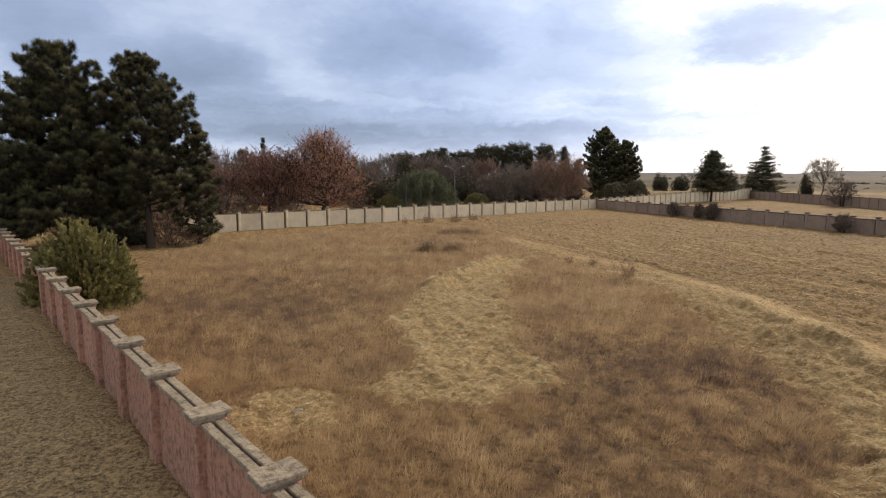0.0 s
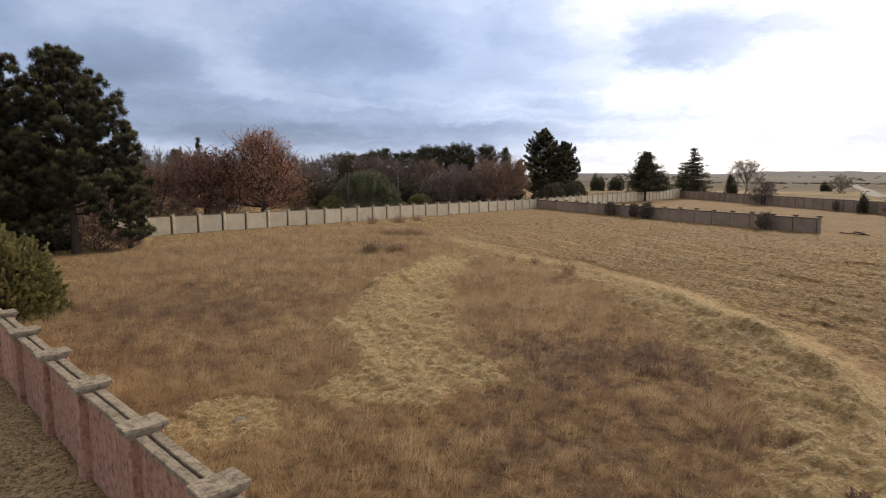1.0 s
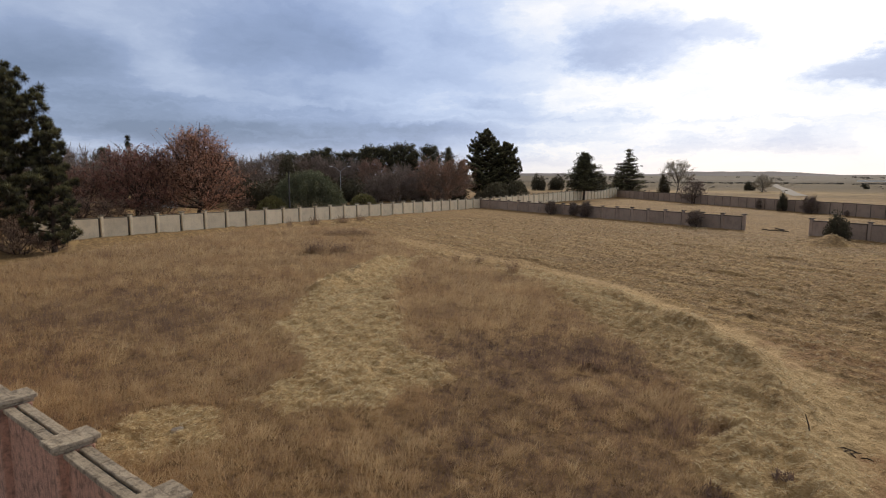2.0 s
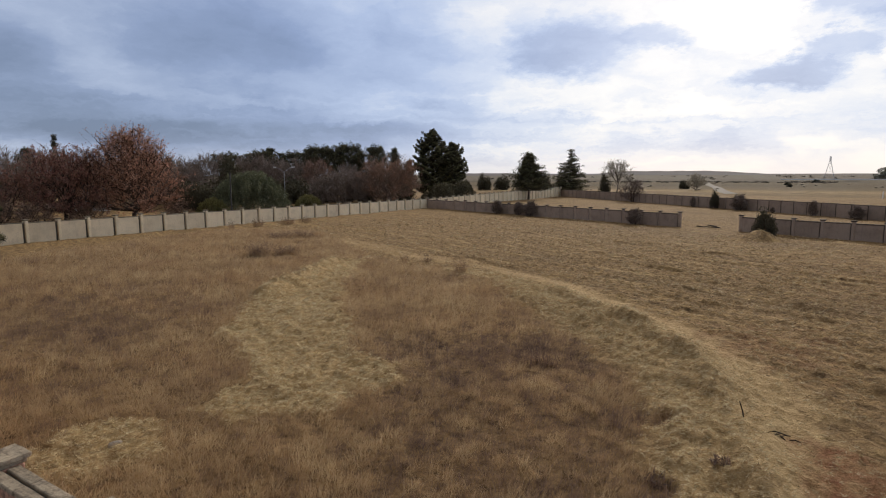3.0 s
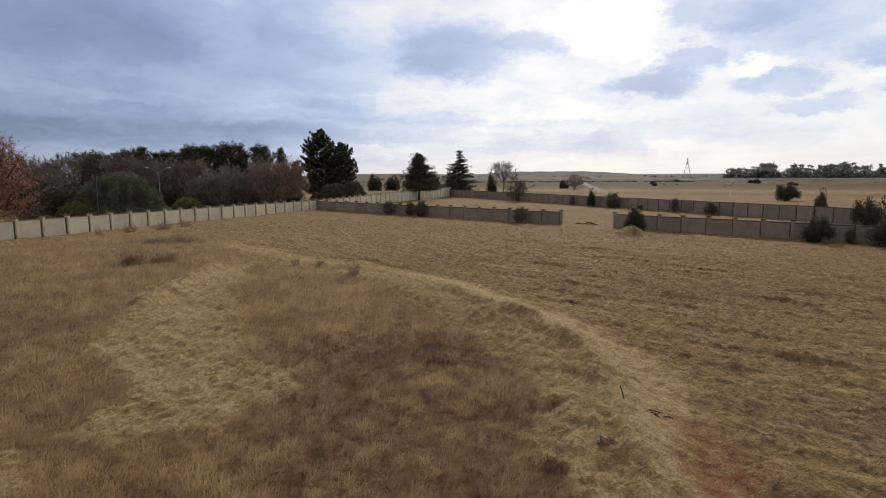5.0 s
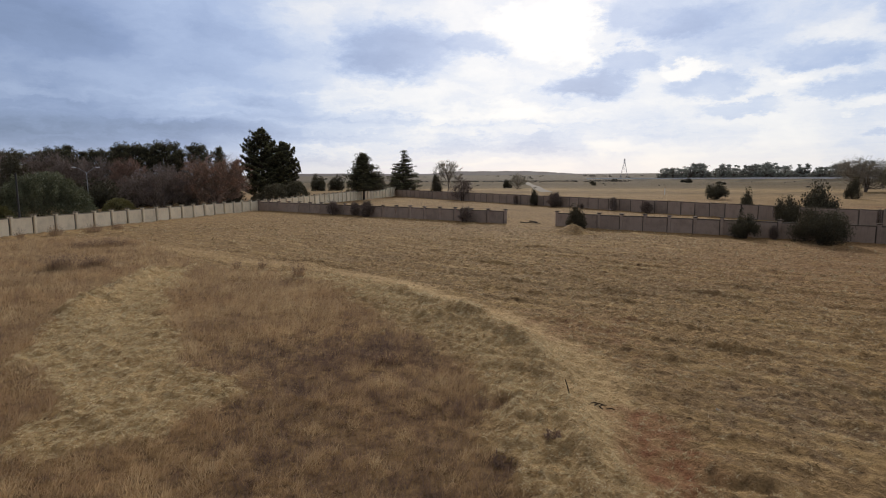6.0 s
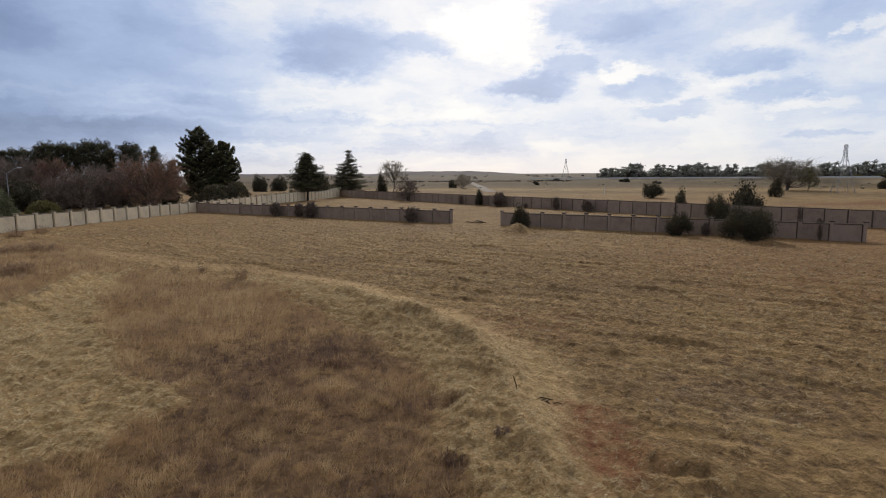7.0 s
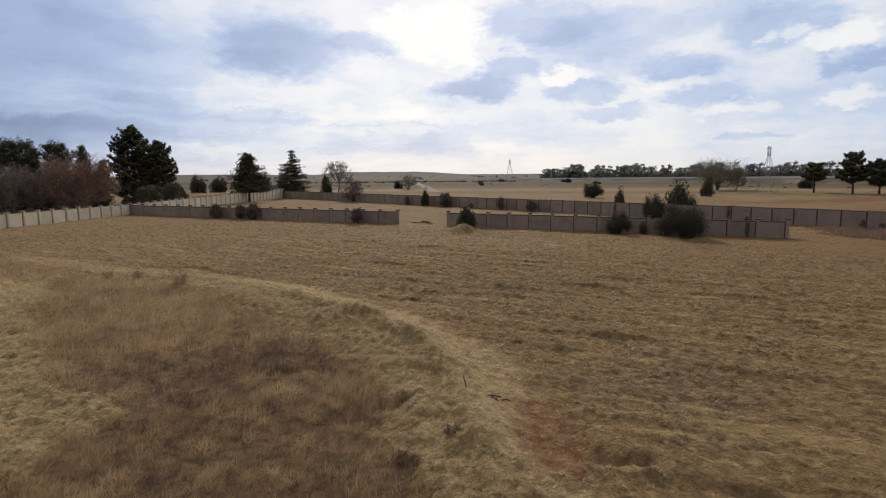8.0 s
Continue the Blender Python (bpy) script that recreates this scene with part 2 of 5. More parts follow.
    # beyond about 500 m the stops pale: haze put into the ground colour
    veld = n.ramp(n.span(far, 80, 900, 0, 1, False), [(0.0, (0.29, 0.204, 0.115)), (0.10, (0.37, 0.272, 0.156)), (0.13, (0.22, 0.158, 0.094)), (0.18, (0.35, 0.26, 0.15)), (0.225, (0.18, 0.137, 0.083)), (0.3, (0.12, 0.094, 0.06)), (0.42, (0.145, 0.113, 0.074)), (0.5, (0.10, 0.083, 0.06)), (0.62, (0.13, 0.112, 0.093)), (0.8, (0.155, 0.138, 0.122))])
    veld = n.mix(n.span(n.noise(p, 0.22, 6, 0.7), 0.48, 0.62, 0, 0.6), veld, (0.115, 0.088, 0.052))
    col = n.mix(zone("veld"), mown, veld)
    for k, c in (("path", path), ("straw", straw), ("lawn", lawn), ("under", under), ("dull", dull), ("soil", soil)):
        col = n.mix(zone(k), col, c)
    col = n.mix(1.0, col, (1.0, 0.915, 0.735), "MULTIPLY")
    link(n, col, b.inputs["Base Color"])
    rough = n.math("ADD", n.math("MULTIPLY", fib, 0.6), n.math("MULTIPLY", tuft, 1.6))
    bump(n, b, n.math("MULTIPLY", rough, n.span(zone("lawn"), 0, 1, 1.0, 0.3, False)), 1.0, 0.12)
    return m


M_GROUND = ground_material()
M_PINK = masonry("pink_plaster", (0.60, 0.33, 0.228), (0.20, 0.122, 0.09), 8.0, 0.85, 1.0, (18, 18, 0.95))
M_CAP = masonry("weathered_concrete", (0.43, 0.345, 0.245), (0.13, 0.10, 0.07), 10, 0.75, 1.0, (2.5, 34.0, 3.0))
M_CREAM = masonry("cream_plaster", (0.84, 0.71, 0.50), (0.5, 0.41, 0.27), 1.2, 0.35)
M_CREAM_CAP = masonry("cream_coping", (0.27, 0.22, 0.155), (0.14, 0.112, 0.08), 3, 0.5)
M_GREY = masonry("grey_plaster", (0.365, 0.275, 0.212), (0.18, 0.135, 0.105), 1.2, 0.45)
M_GREY_CAP = masonry("brown_coping", (0.13, 0.10, 0.075), (0.06, 0.048, 0.036), 3, 0.5)
# dark for panel seams and for the painted shadow lines at piers
M_SHADED_SEAM = masonry("shaded_seam", (0.11, 0.088, 0.068), (0.05, 0.04, 0.03), 3, 0.5)
M_GRASS = tint_material("tall_dry_grass", [(0.0, (0.08, 0.056, 0.05)), (0.25, (0.212, 0.143, 0.113)), (0.5, (0.405, 0.280, 0.162)), (0.75, (0.58, 0.43, 0.25)), (1.0, (0.72, 0.58, 0.355))], 0.7, 0.16, 0.35, 0.38, 0.16)
M_STRAW = tint_material("cut_straw", [(0.0, (0.10, 0.064, 0.036)), (0.45, (0.385, 0.265, 0.14)), (0.7, (0.56, 0.43, 0.24)), (1.0, (0.74, 0.62, 0.39))], 0.7, 0.2, 0.6, 0.15)
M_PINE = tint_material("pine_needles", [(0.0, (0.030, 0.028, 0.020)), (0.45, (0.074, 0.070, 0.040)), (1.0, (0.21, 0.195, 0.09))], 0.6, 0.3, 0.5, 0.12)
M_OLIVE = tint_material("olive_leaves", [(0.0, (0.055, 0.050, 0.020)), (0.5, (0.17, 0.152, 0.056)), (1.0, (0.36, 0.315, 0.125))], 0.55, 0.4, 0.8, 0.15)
M_DARKLEAF = tint_material("dark_leaves", [(0.0, (0.034, 0.030, 0.021)), (0.5, (0.083, 0.073, 0.045)), (1.0, (0.165, 0.143, 0.085))], 0.75, 0.4, 0.6, 0.1)
# lightened scrub: its colour carries the haze in front of it
M_SCRUB = tint_material("hazed_scrub", [(0.0, (0.075, 0.065, 0.052)), (0.5, (0.13, 0.113, 0.09)), (1.0, (0.20, 0.175, 0.14))], 0.8, 0.3, 0.05)
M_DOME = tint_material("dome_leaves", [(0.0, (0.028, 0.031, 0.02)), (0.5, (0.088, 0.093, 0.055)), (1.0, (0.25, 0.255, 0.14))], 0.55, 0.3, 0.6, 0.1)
# gum colours paled and greyed to include the haze of distance
M_GUM = tint_material("hazed_gum_leaves", [(0.0, (0.14, 0.145, 0.125)), (0.5, (0.27, 0.275, 0.23)), (1.0, (0.40, 0.40, 0.34))], 0.6, 0.3, 0.1, 0.1)
M_RUST = tint_material("rust_leaves", [(0.0, (0.15, 0.07, 0.042)), (0.5, (0.43, 0.205, 0.13)), (1.0, (0.66, 0.40, 0.275))], 0.7, 0.4, 0.4, 0.2)
M_MAROON = tint_material("maroon_leaves", [(0.0, (0.10, 0.05, 0.042)), (0.5, (0.25, 0.115, 0.088)), (1.0, (0.42, 0.22, 0.165))], 0.7, 0.4, 0.4, 0.2)
M_TWIG = tint_material("bare_twigs", [(0.0, (0.102, 0.077, 0.066)), (0.5, (0.240, 0.182, 0.150)), (1.0, (0.408, 0.324, 0.264))], 0.85, 0.3, 0.4)
M_TWIG_PALE = tint_material("pale_twigs", [(0.0, (0.19, 0.165, 0.12)), (0.5, (0.38, 0.335, 0.25)), (1.0, (0.55, 0.49, 0.38))], 0.85, 0.3, 0.4)
M_TWIG_RUST = tint_material("brown_twigs", [(0.0, (0.103, 0.067, 0.052)), (0.5, (0.276, 0.178, 0.127)), (1.0, (0.483, 0.333, 0.236))], 0.85, 0.3, 0.3)
M_BARK = bark("dark_bark", (0.03, 0.022, 0.017), (0.1, 0.075, 0.06))
M_BARK_GREY = bark("grey_bark", (0.07, 0.055, 0.045), (0.2, 0.165, 0.135))
M_STEEL = plain("galvanised_steel", (0.38, 0.39, 0.4), 0.45, 0.6)
M_DARKSTEEL = plain("dark_steel", (0.045, 0.042, 0.04), 0.6, 0.2)
M_WHITE = plain("white_paint", (0.75, 0.74, 0.72), 0.6)
M_ROOF = plain("grey_roof", (0.3, 0.28, 0.27), 0.7)
M_ROAD = plain("pale_tar", (0.32, 0.31, 0.3), 0.9)
M_STONE = masonry("pale_stone", (0.40, 0.34, 0.27), (0.2, 0.155, 0.11), 8, 0.5)
M_WOOD = bark("old_wood", (0.03, 0.022, 0.018), (0.08, 0.06, 0.045))


# ---------------------------------------------------------------- geometry helpers
class Acc:
    """Gathers triangles, quads and a tint per vertex into one mesh."""

    def __init__(self):
        self.v, self.f3, self.f4, self.tint, self.n = [], [], [], [], 0

    def add(self, v, f3=None, f4=None, tint=0.5):
        v = np.asarray(v, float).reshape(-1, 3)
        if f3 is not None and len(f3):
            self.f3.append(np.asarray(f3, int).reshape(-1, 3) + self.n)
        if f4 is not None and len(f4):
            self.f4.append(np.asarray(f4, int).reshape(-1, 4) + self.n)
        self.v.append(v)
        self.tint.append(np.broadcast_to(np.asarray(tint, float), (len(v),)))
        self.n += len(v)

    def blades(self, base, tip, width, tint):
        """One slender triangle for each base and tip."""
        n = len(base)
        ax = tip - base
        side = np.cross(ax, np.random.normal(size=(n, 3)))
        side /= np.linalg.norm(side, axis=1)[:, None] + 1e-9
        side *= np.asarray(width).reshape(-1, 1) / 2
        v = np.stack([base - side, base + side, tip], 1).reshape(-1, 3)
        self.add(v, np.arange(3 * n).reshape(-1, 3), tint=np.repeat(tint, 3))

    def leaves(self, c, along, size, tint):
        """One diamond leaf for each centre."""
        n = len(c)
        side = np.cross(along, np.random.normal(size=(n, 3)))
        side /= np.linalg.norm(side, axis=1)[:, None] + 1e-9
        s = np.asarray(size).reshape(-1, 1)
        v = np.stack([c - along * s * 0.6, c + side * s * 0.36, c + along * s * 0.6, c - side * s * 0.36], 1).reshape(-1, 3)
        self.add(v, f4=np.arange(4 * n).reshape(-1, 4), tint=np.repeat(tint, 4))

    def tube(self, pts, radii, sides=6, tint=0.5):
        pts, radii = np.asarray(pts, float), np.asarray(radii, float)
        k = len(pts)
        ax = np.gradient(pts, axis=0)
        ax /= np.linalg.norm(ax, axis=1)[:, None] + 1e-9
        ref = np.array([1.0, 0, 0]) if abs(ax[0][2]) > 0.7 else np.array([0, 0, 1.0])
        u = np.cross(ax, ref)
        u /= np.linalg.norm(u, axis=1)[:, None] + 1e-9
        w = np.cross(ax, u)
        a = np.arange(sides) * 2 * np.pi / sides
        ring = pts[:, None] + radii[:, None, None] * (np.cos(a)[None, :, None] * u[:, None] + np.sin(a)[None, :, None] * w[:, None])
        i, j = np.meshgrid(np.arange(k - 1), np.arange(sides), indexing="ij")
        j2 = (j + 1) % sides
        f = np.stack([i * sides + j, i * sides + j2, (i + 1) * sides + j2, (i + 1) * sides + j], -1).reshape(-1, 4)
        self.add(ring.reshape(-1, 3), f4=f, tint=tint)

    def mesh(self, name, mat, smooth=False):
        me = bpy.data.meshes.new(name)
        v = np.concatenate(self.v)
        f3 = np.concatenate(self.f3) if self.f3 else np.zeros((0, 3), int)
        f4 = np.concatenate(self.f4) if self.f4 else np.zeros((0, 4), int)
        me.vertices.add(len(v))
        me.vertices.foreach_set("co", v.astype(np.float32).ravel())
        loops = np.concatenate([f3.ravel(), f4.ravel()])
        me.loops.add(len(loops))
        me.loops.foreach_set("vertex_index", loops.astype(np.int32))
        starts = np.concatenate([np.arange(len(f3)) * 3, len(f3) * 3 + np.arange(len(f4)) * 4])
        me.polygons.add(len(starts))
        me.polygons.foreach_set("loop_start", starts.astype(np.int32))
        me.update(calc_edges=True)
        if smooth:
            me.polygons.foreach_set("use_smooth", np.ones(len(starts), bool))
        at = me.attributes.new("tint", "FLOAT", "POINT")
        at.data.foreach_set("value", np.clip(np.concatenate(self.tint), 0, 1).astype(np.float32))
        me.materials.append(mat)
        return me


def part(name, data, parent, label="", m=None):
    ob = new(name, data)
    ob.parent = parent
    if m is not None:
        ob.matrix_basis = m
    return tagged(ob, label)


def thing(name, label, category, group="", kind="", m=None):
    ob = new(name)
    if m is not None:
        ob.matrix_basis = m
    return tagged(ob, label, category, group, kind)


def rnd(a, b):
    return random.uniform(a, b)


def box_mesh(name, sx, sy, z0, z1, mat, bevel=0.015, segments=1):
    """A bevelled block round the local origin, from z0 to z1."""
    bm = bmesh.new()
    bmesh.ops.create_cube(bm, size=1)
    for v in bm.verts:
        v.co = (v.co.x * sx, v.co.y * sy, z0 + (v.co.z + 0.5) * (z1 - z0))
    if bevel:
        bmesh.ops.bevel(bm, geom=bm.edges[:], offset=bevel, segments=segments, affect="EDGES")
    me = bpy.data.meshes.new(name)
    bm.to_mesh(me)
    bm.free()
    me.materials.append(mat)
    return me


# ---------------------------------------------------------------- the lie of the land
def inside(px, py, poly):
    """Signed distance to a polygon, positive inside."""
    px, py = np.asarray(px, float), np.asarray(py, float)
    d = np.full(px.shape, 1e9)
    odd = np.zeros(px.shape, bool)
    for (x1, y1), (x2, y2) in zip(poly, poly[1:] + poly[:1]):
        ex, ey = x2 - x1, y2 - y1
        t = np.clip(((px - x1) * ex + (py - y1) * ey) / (ex * ex + ey * ey), 0, 1)
        d = np.minimum(d, np.hypot(px - x1 - t * ex, py - y1 - t * ey))
        if y1 != y2:
            odd ^= ((y1 > py) != (y2 > py)) & (px < ex * (py - y1) / ey + x1)
    return np.where(odd, d, -d)


def along_line(px, py, pts):
    """Distance to a polyline."""
    d = np.full(np.shape(px), 1e9)
    for (x1, y1), (x2, y2) in zip(pts, pts[1:]):
        ex, ey = x2 - x1, y2 - y1
        t = np.clip(((px - x1) * ex + (py - y1) * ey) / (ex * ex + ey * ey), 0, 1)
        d = np.minimum(d, np.hypot(px - x1 - t * ex, py - y1 - t * ey))
    return d


def smooth(v, a, b):
    t = np.clip((v - a) / (b - a), 0, 1)
    return t * t * (3 - 2 * t)


def wave(x, y, scale, seed=0, octaves=3):
    """Cheap smooth noise between -1 and 1 from turned sine sheets."""
    r = np.random.RandomState(seed)
    out, amp, tot = 0.0, 1.0, 0.0
    for o in range(octaves):
        k = 2 ** o / scale
        for _ in range(5):
            a, ph = r.uniform(0, 2 * np.pi), r.uniform(0, 2 * np.pi)
            f = k * r.uniform(0.7, 1.4) * 2 * np.pi
            out = out + amp * np.sin((x * np.cos(a) + y * np.sin(a)) * f + ph + 1.3 * np.sin((y * np.cos(a) - x * np.sin(a)) * f * 0.6 + ph * 3))
        tot += amp * 2.4
        amp *= 0.5
    return np.clip(out / tot, -1, 1)


PINK_START, PINK_DIR, PINK_BAY = (-1.91, 6.17), (-0.662, 0.7495), 2.26
PINK_POLY = [(30, -29.9), (-50, 60.6), (-160, 60.6), (-160, -60), (30, -60)]
TALL = [(0.9, 3.0), (5.0, 5.6), (6.4, 8.4), (7.9, 10.5), (9.0, 12.7), (9.2, 15.5), (9.2, 18.5), (9.8, 22), (10.6, 26), (9.9, 30), (7.5, 34.2), (6.2, 36.3),
        (5.6, 40), (5.0, 50), (3.4, 58), (-5, 59.5), (-9.6, 53), (-16, 43), (-18, 36), (-15, 28.5), (-13.0, 19.6), (-9.3, 15.2)]
MOWN = [(-1.9, 13.6), (-0.9, 16.4), (-1.75, 20.5), (-1.05, 27.1), (0.5, 30.6), (3.4, 37.0), (6.0, 36.6), (3.5, 29), (2.65, 24.7), (2.5, 20.7), (2.3, 17.1), (2.95, 15.5), (2.9, 13.8), (1.6, 13.1), (-1.1, 12.6)]
RIDGE = [(9.25, 29.7), (10.99, 25.7), (12.27, 21.9), (12.05, 17.0), (11.25, 12.8), (9.84, 10.35), (9.16, 9.2), (7.95, 7.5), (7.1, 6.5), (6.4, 5.6), (5.2, 4.0)]
TRACK = [(5.3, 48.5), (9.2, 36.5), (12.6, 30.5), (13.6, 24), (13.45, 17.2), (12.6, 13.15), (11.35, 10.66), (10.3, 9.1), (9.1, 7.6), (8.3, 6.4)]
SOIL = [(10.3, 8.7), (10.9, 8.1), (10.45, 6.85), (9.5, 5.7), (8.6, 4.8), (7.0, 5.5), (7.6, 6.3), (8.4, 7.0), (9.4, 7.9)]
BERM = [(-0.5, 26.6), (0.1, 28.2), (0.95, 29.8), (2.0, 32.0), (3.4, 34.8)]
WINDROW = [(9.5, 5.6), (9.7, 4.65), (9.95, 3.65), (9.95, 3.0)]
# knolls of heaped straw along the ridge: x, y, radius, height
KNOLLS = [(12.6, 23.0, 0.8, 0.28), (11.4, 18.6, 0.75, 0.26), (12.3, 17.3, 0.9, 0.30), (11.8, 14.0, 0.8, 0.24), (10.7, 11.9, 0.7, 0.18), (15.1, 10.8, 0.3, 0.16), (22.4, 21.5, 0.5, 0.2), (19.0, 14.5, 0.45, 0.15), (8.3, 9.4, 0.8, 0.16), (7.6, 7.7, 0.7, 0.14)]
BURNT = [(118, 45), (150, 36), (182, 26), (190, 12), (150, 18), (126, 33)]
HAY = (0.95, 31.0)  # old grey hay on the end of the berm
BARE = (-3.6, 12.1)
BROWN = [(64, 14), (74, 17), (74.5, 6), (62, 4)]


def base_z(x):
    return 0.25 - 0.0125 * np.clip(x, -40, 80)


def tufts(x, y):
    """Small heaps of cut grass all over the mown ground, 0 to 1."""
    a = radians(ROWS)
    along, across = -x * np.sin(a) - y * np.cos(a), x * np.cos(a) - y * np.sin(a)
    w = wave(across + 0.12 * wave(x, y, 1.1, 94), along * 0.7, 0.40, 63, 2)
    return np.clip(w * 1.7 + 0.05, 0, 1) ** 0.8


def rows(x, y):
    """Raked lines of cut straw along the mowing rows, 0 to 1."""
    a = radians(ROWS)
    along, across = -x * np.sin(a) - y * np.cos(a), x * np.cos(a) - y * np.sin(a)
    ph = ((across + 0.35 * wave(x, y, 8, 91) + 0.1 * wave(x, y, 1.2, 92)) / 1.6) % 1.0
    return np.exp(-((ph - 0.5) * 1.6 / 0.18) ** 2) * np.clip(0.05 + 1.5 * wave(across * 0.8, along * 0.35, 2.8, 93), 0, 1)


def zones(x, y):
    rag = wave(x, y, 3.0, 3) * 0.55 + wave(x, y, 0.8, 4) * 0.25
    field_r = np.hypot(x - 10, y - 40)
    tall = smooth(inside(x, y, TALL) + rag, -0.15, 0.35)
    mown = smooth(inside(x, y, MOWN) + rag * 0.8, -0.2, 0.3)
    bare = smooth(1.35 - np.hypot(x - BARE[0], (y - BARE[1]) * 0.9) + rag * 0.6, -0.2, 0.4)
    track = smooth(0.95 + rag * 0.5 - along_line(x, y, TRACK), -0.35, 0.45)
    shelf = smooth(2.6 + rag - along_line(x, y, RIDGE), 0.0, 1.2) * smooth(13.6 - x + rag, -0.5, 1.0)
    lawn = smooth(inside(x, y, PINK_POLY), -0.1, 0.1)
    soil = smooth(inside(x, y, SOIL) + rag, -0.3, 0.6) * (0.7 + 0.3 * wave(x, y, 0.7, 58))
    soil = np.maximum(soil, smooth(inside(x, y, BROWN) + rag * 2, -0.8, 1.5) * 0.8)
    soil = np.maximum(soil, smooth(inside(x, y, BURNT) + rag * 6, -3, 5) * 0.65)
    soil = np.maximum(soil, 0.30 * smooth(1 - np.hypot(x - 15, y - 14.3) / 3.2 + 0.7 * wave(x, y, 1.5, 55), 0.1, 0.8))
    dull = smooth(1 - np.hypot((x - 14.2) / 3.6, (y - 6.0) / 2.6) + 0.6 * wave(x, y, 1.6, 56) + 0.3 * wave(x, y, 0.6, 57), 0.0, 0.8) * 0.6
    dull = np.maximum(dull, 0.85 * smooth(1 - np.hypot((x - HAY[0]) / 0.55, (y - HAY[1]) / 1.5) + 0.5 * wave(x, y, 0.8, 59), 0.0, 0.6))
    soil = np.maximum(soil, 0.24 * smooth(x + 3 * wave(x, y, 9, 51), 20, 36) * smooth(y, 36, 14))
    veld = smooth(field_r, 120, 170)
    keep = 1 - np.maximum(mown, bare)
    tall = tall * keep
    straw = np.clip(np.maximum(np.maximum(mown, bare), 0.85 * shelf * (1 - tall)), 0, 1)
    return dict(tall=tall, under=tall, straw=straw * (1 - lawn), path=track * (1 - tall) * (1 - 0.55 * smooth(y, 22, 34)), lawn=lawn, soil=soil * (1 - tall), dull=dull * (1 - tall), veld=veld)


def land(x, y, z=None):
    """Height of the ground."""
    x, y = np.asarray(x, float), np.asarray(y, float)
    k = zones(x, y) if z is None else z
    near = smooth(np.hypot(x - 10, y - 35), 130, 60)
    h = base_z(x)
    a = radians(ROWS)
    along, across = -x * np.sin(a) - y * np.cos(a), x * np.cos(a) - y * np.sin(a)
    lumps = wave(across, along * 0.06, 1.9, 8) * 0.035 + np.maximum(wave(across, along * 0.3, 0.7, 9) - 0.1, 0) * 0.07
    ph = ((across + 0.6 * wave(x, y, 14, 61)) / 2.3) % 1.0
    lumps = lumps + np.exp(-((ph - 0.5) * 2.3 / 0.18) ** 2) * np.maximum(0.06 + 0.10 * wave(across * 0.5, along, 4.0, 62), 0) * (1 - k['straw']) * (1 - k['path'])
    fade = smooth(np.hypot(x - 14, y - 18), 40, 24)
    comb = tufts(x, y) * (0.7 + 0.5 * wave(across, along * 0.5, 3.1, 65)) * fade
    for kx, ky, kr, kh in KNOLLS:
        h = h + 0.85 * kh * np.exp(-((x - kx) ** 2 + (y - ky) ** 2) / (kr * kr) * (1 + 0.5 * wave(x, y, 0.8, 67)))
    h = h + 0.34 * k["lawn"]
    h = h + np.maximum(comb * 0.07, rows(x, y) * 0.075 * fade) * (1 - 0.5 * k['straw']) * (1 - k['lawn']) * (1 - k['tall']) * (1 - 0.95 * k['path'])
    h = h + near * lumps * (1 - k["lawn"]) * (1 - 0.5 * k["tall"]) + near * wave(x, y, 9, 10) * 0.06
    rd = along_line(x, y, RIDGE)
    h = h + 0.2 * np.exp(-(along_line(x, y, WINDROW) / 0.35) ** 2) * (1 + 0.4 * wave(x, y, 0.9, 18))
    left = x < np.interp(y, [p[1] for p in RIDGE[::-1]], [p[0] for p in RIDGE[::-1]])
    crest = np.exp(-(rd / np.where(left, 0.44, 0.75)) ** 2) * (0.33 + 0.09 * wave(x, y, 1.6, 11))
    crest = np.maximum(crest, np.where(left, 0.17 * smooth(2.4 - rd, 0.0, 1.2) * (1 - k["tall"]), 0))
    h = h + crest * smooth(y, 3.0, 6.0) * (0.3 + 0.7 * smooth(y, 26.0, 19.0)) * smooth(y, 31, 27)
    heap = wave(x, y, 1.1, 12) * 0.045 + np.maximum(wave(x, y, 0.6, 15), 0) * 0.075 + np.where(rd < 2.6, np.maximum(wave(x, y, 0.45, 16), 0) * 0.04, 0) * left
    h = h + k["straw"] * (1 - k["lawn"]) * heap
    ed = np.exp(-((inside(x, y, MOWN) - 0.1) / 0.5) ** 2)
    h = h + ed * 0.06
    h = h + (0.40 + 0.12 * wave(x, y, 1.6, 19)) * np.exp(-(along_line(x, y, BERM) / 0.45) ** 2)
    r = np.hypot((x - 41.2), (y - 40.3))
    h = h + smooth(r + 0.45 * wave(x, y, 1.4, 13) + 0.2 * wave(x, y, 0.6, 14), 2.2, 0.1) * 0.85
    return h


def spaced(lo, hi, a, b, step, grow=1.09):
    """Even steps from a to b, widening outwards to lo and hi."""
    v = list(np.arange(a, b, step))
    s, x = step, v[-1]
    while x < hi:
        s *= grow
        x += s
        v.append(x)
    s, x, left = step, v[0], []
    while x > lo:
        s *= grow
        x -= s
        left.append(x)
    return np.array(left[::-1] + v)


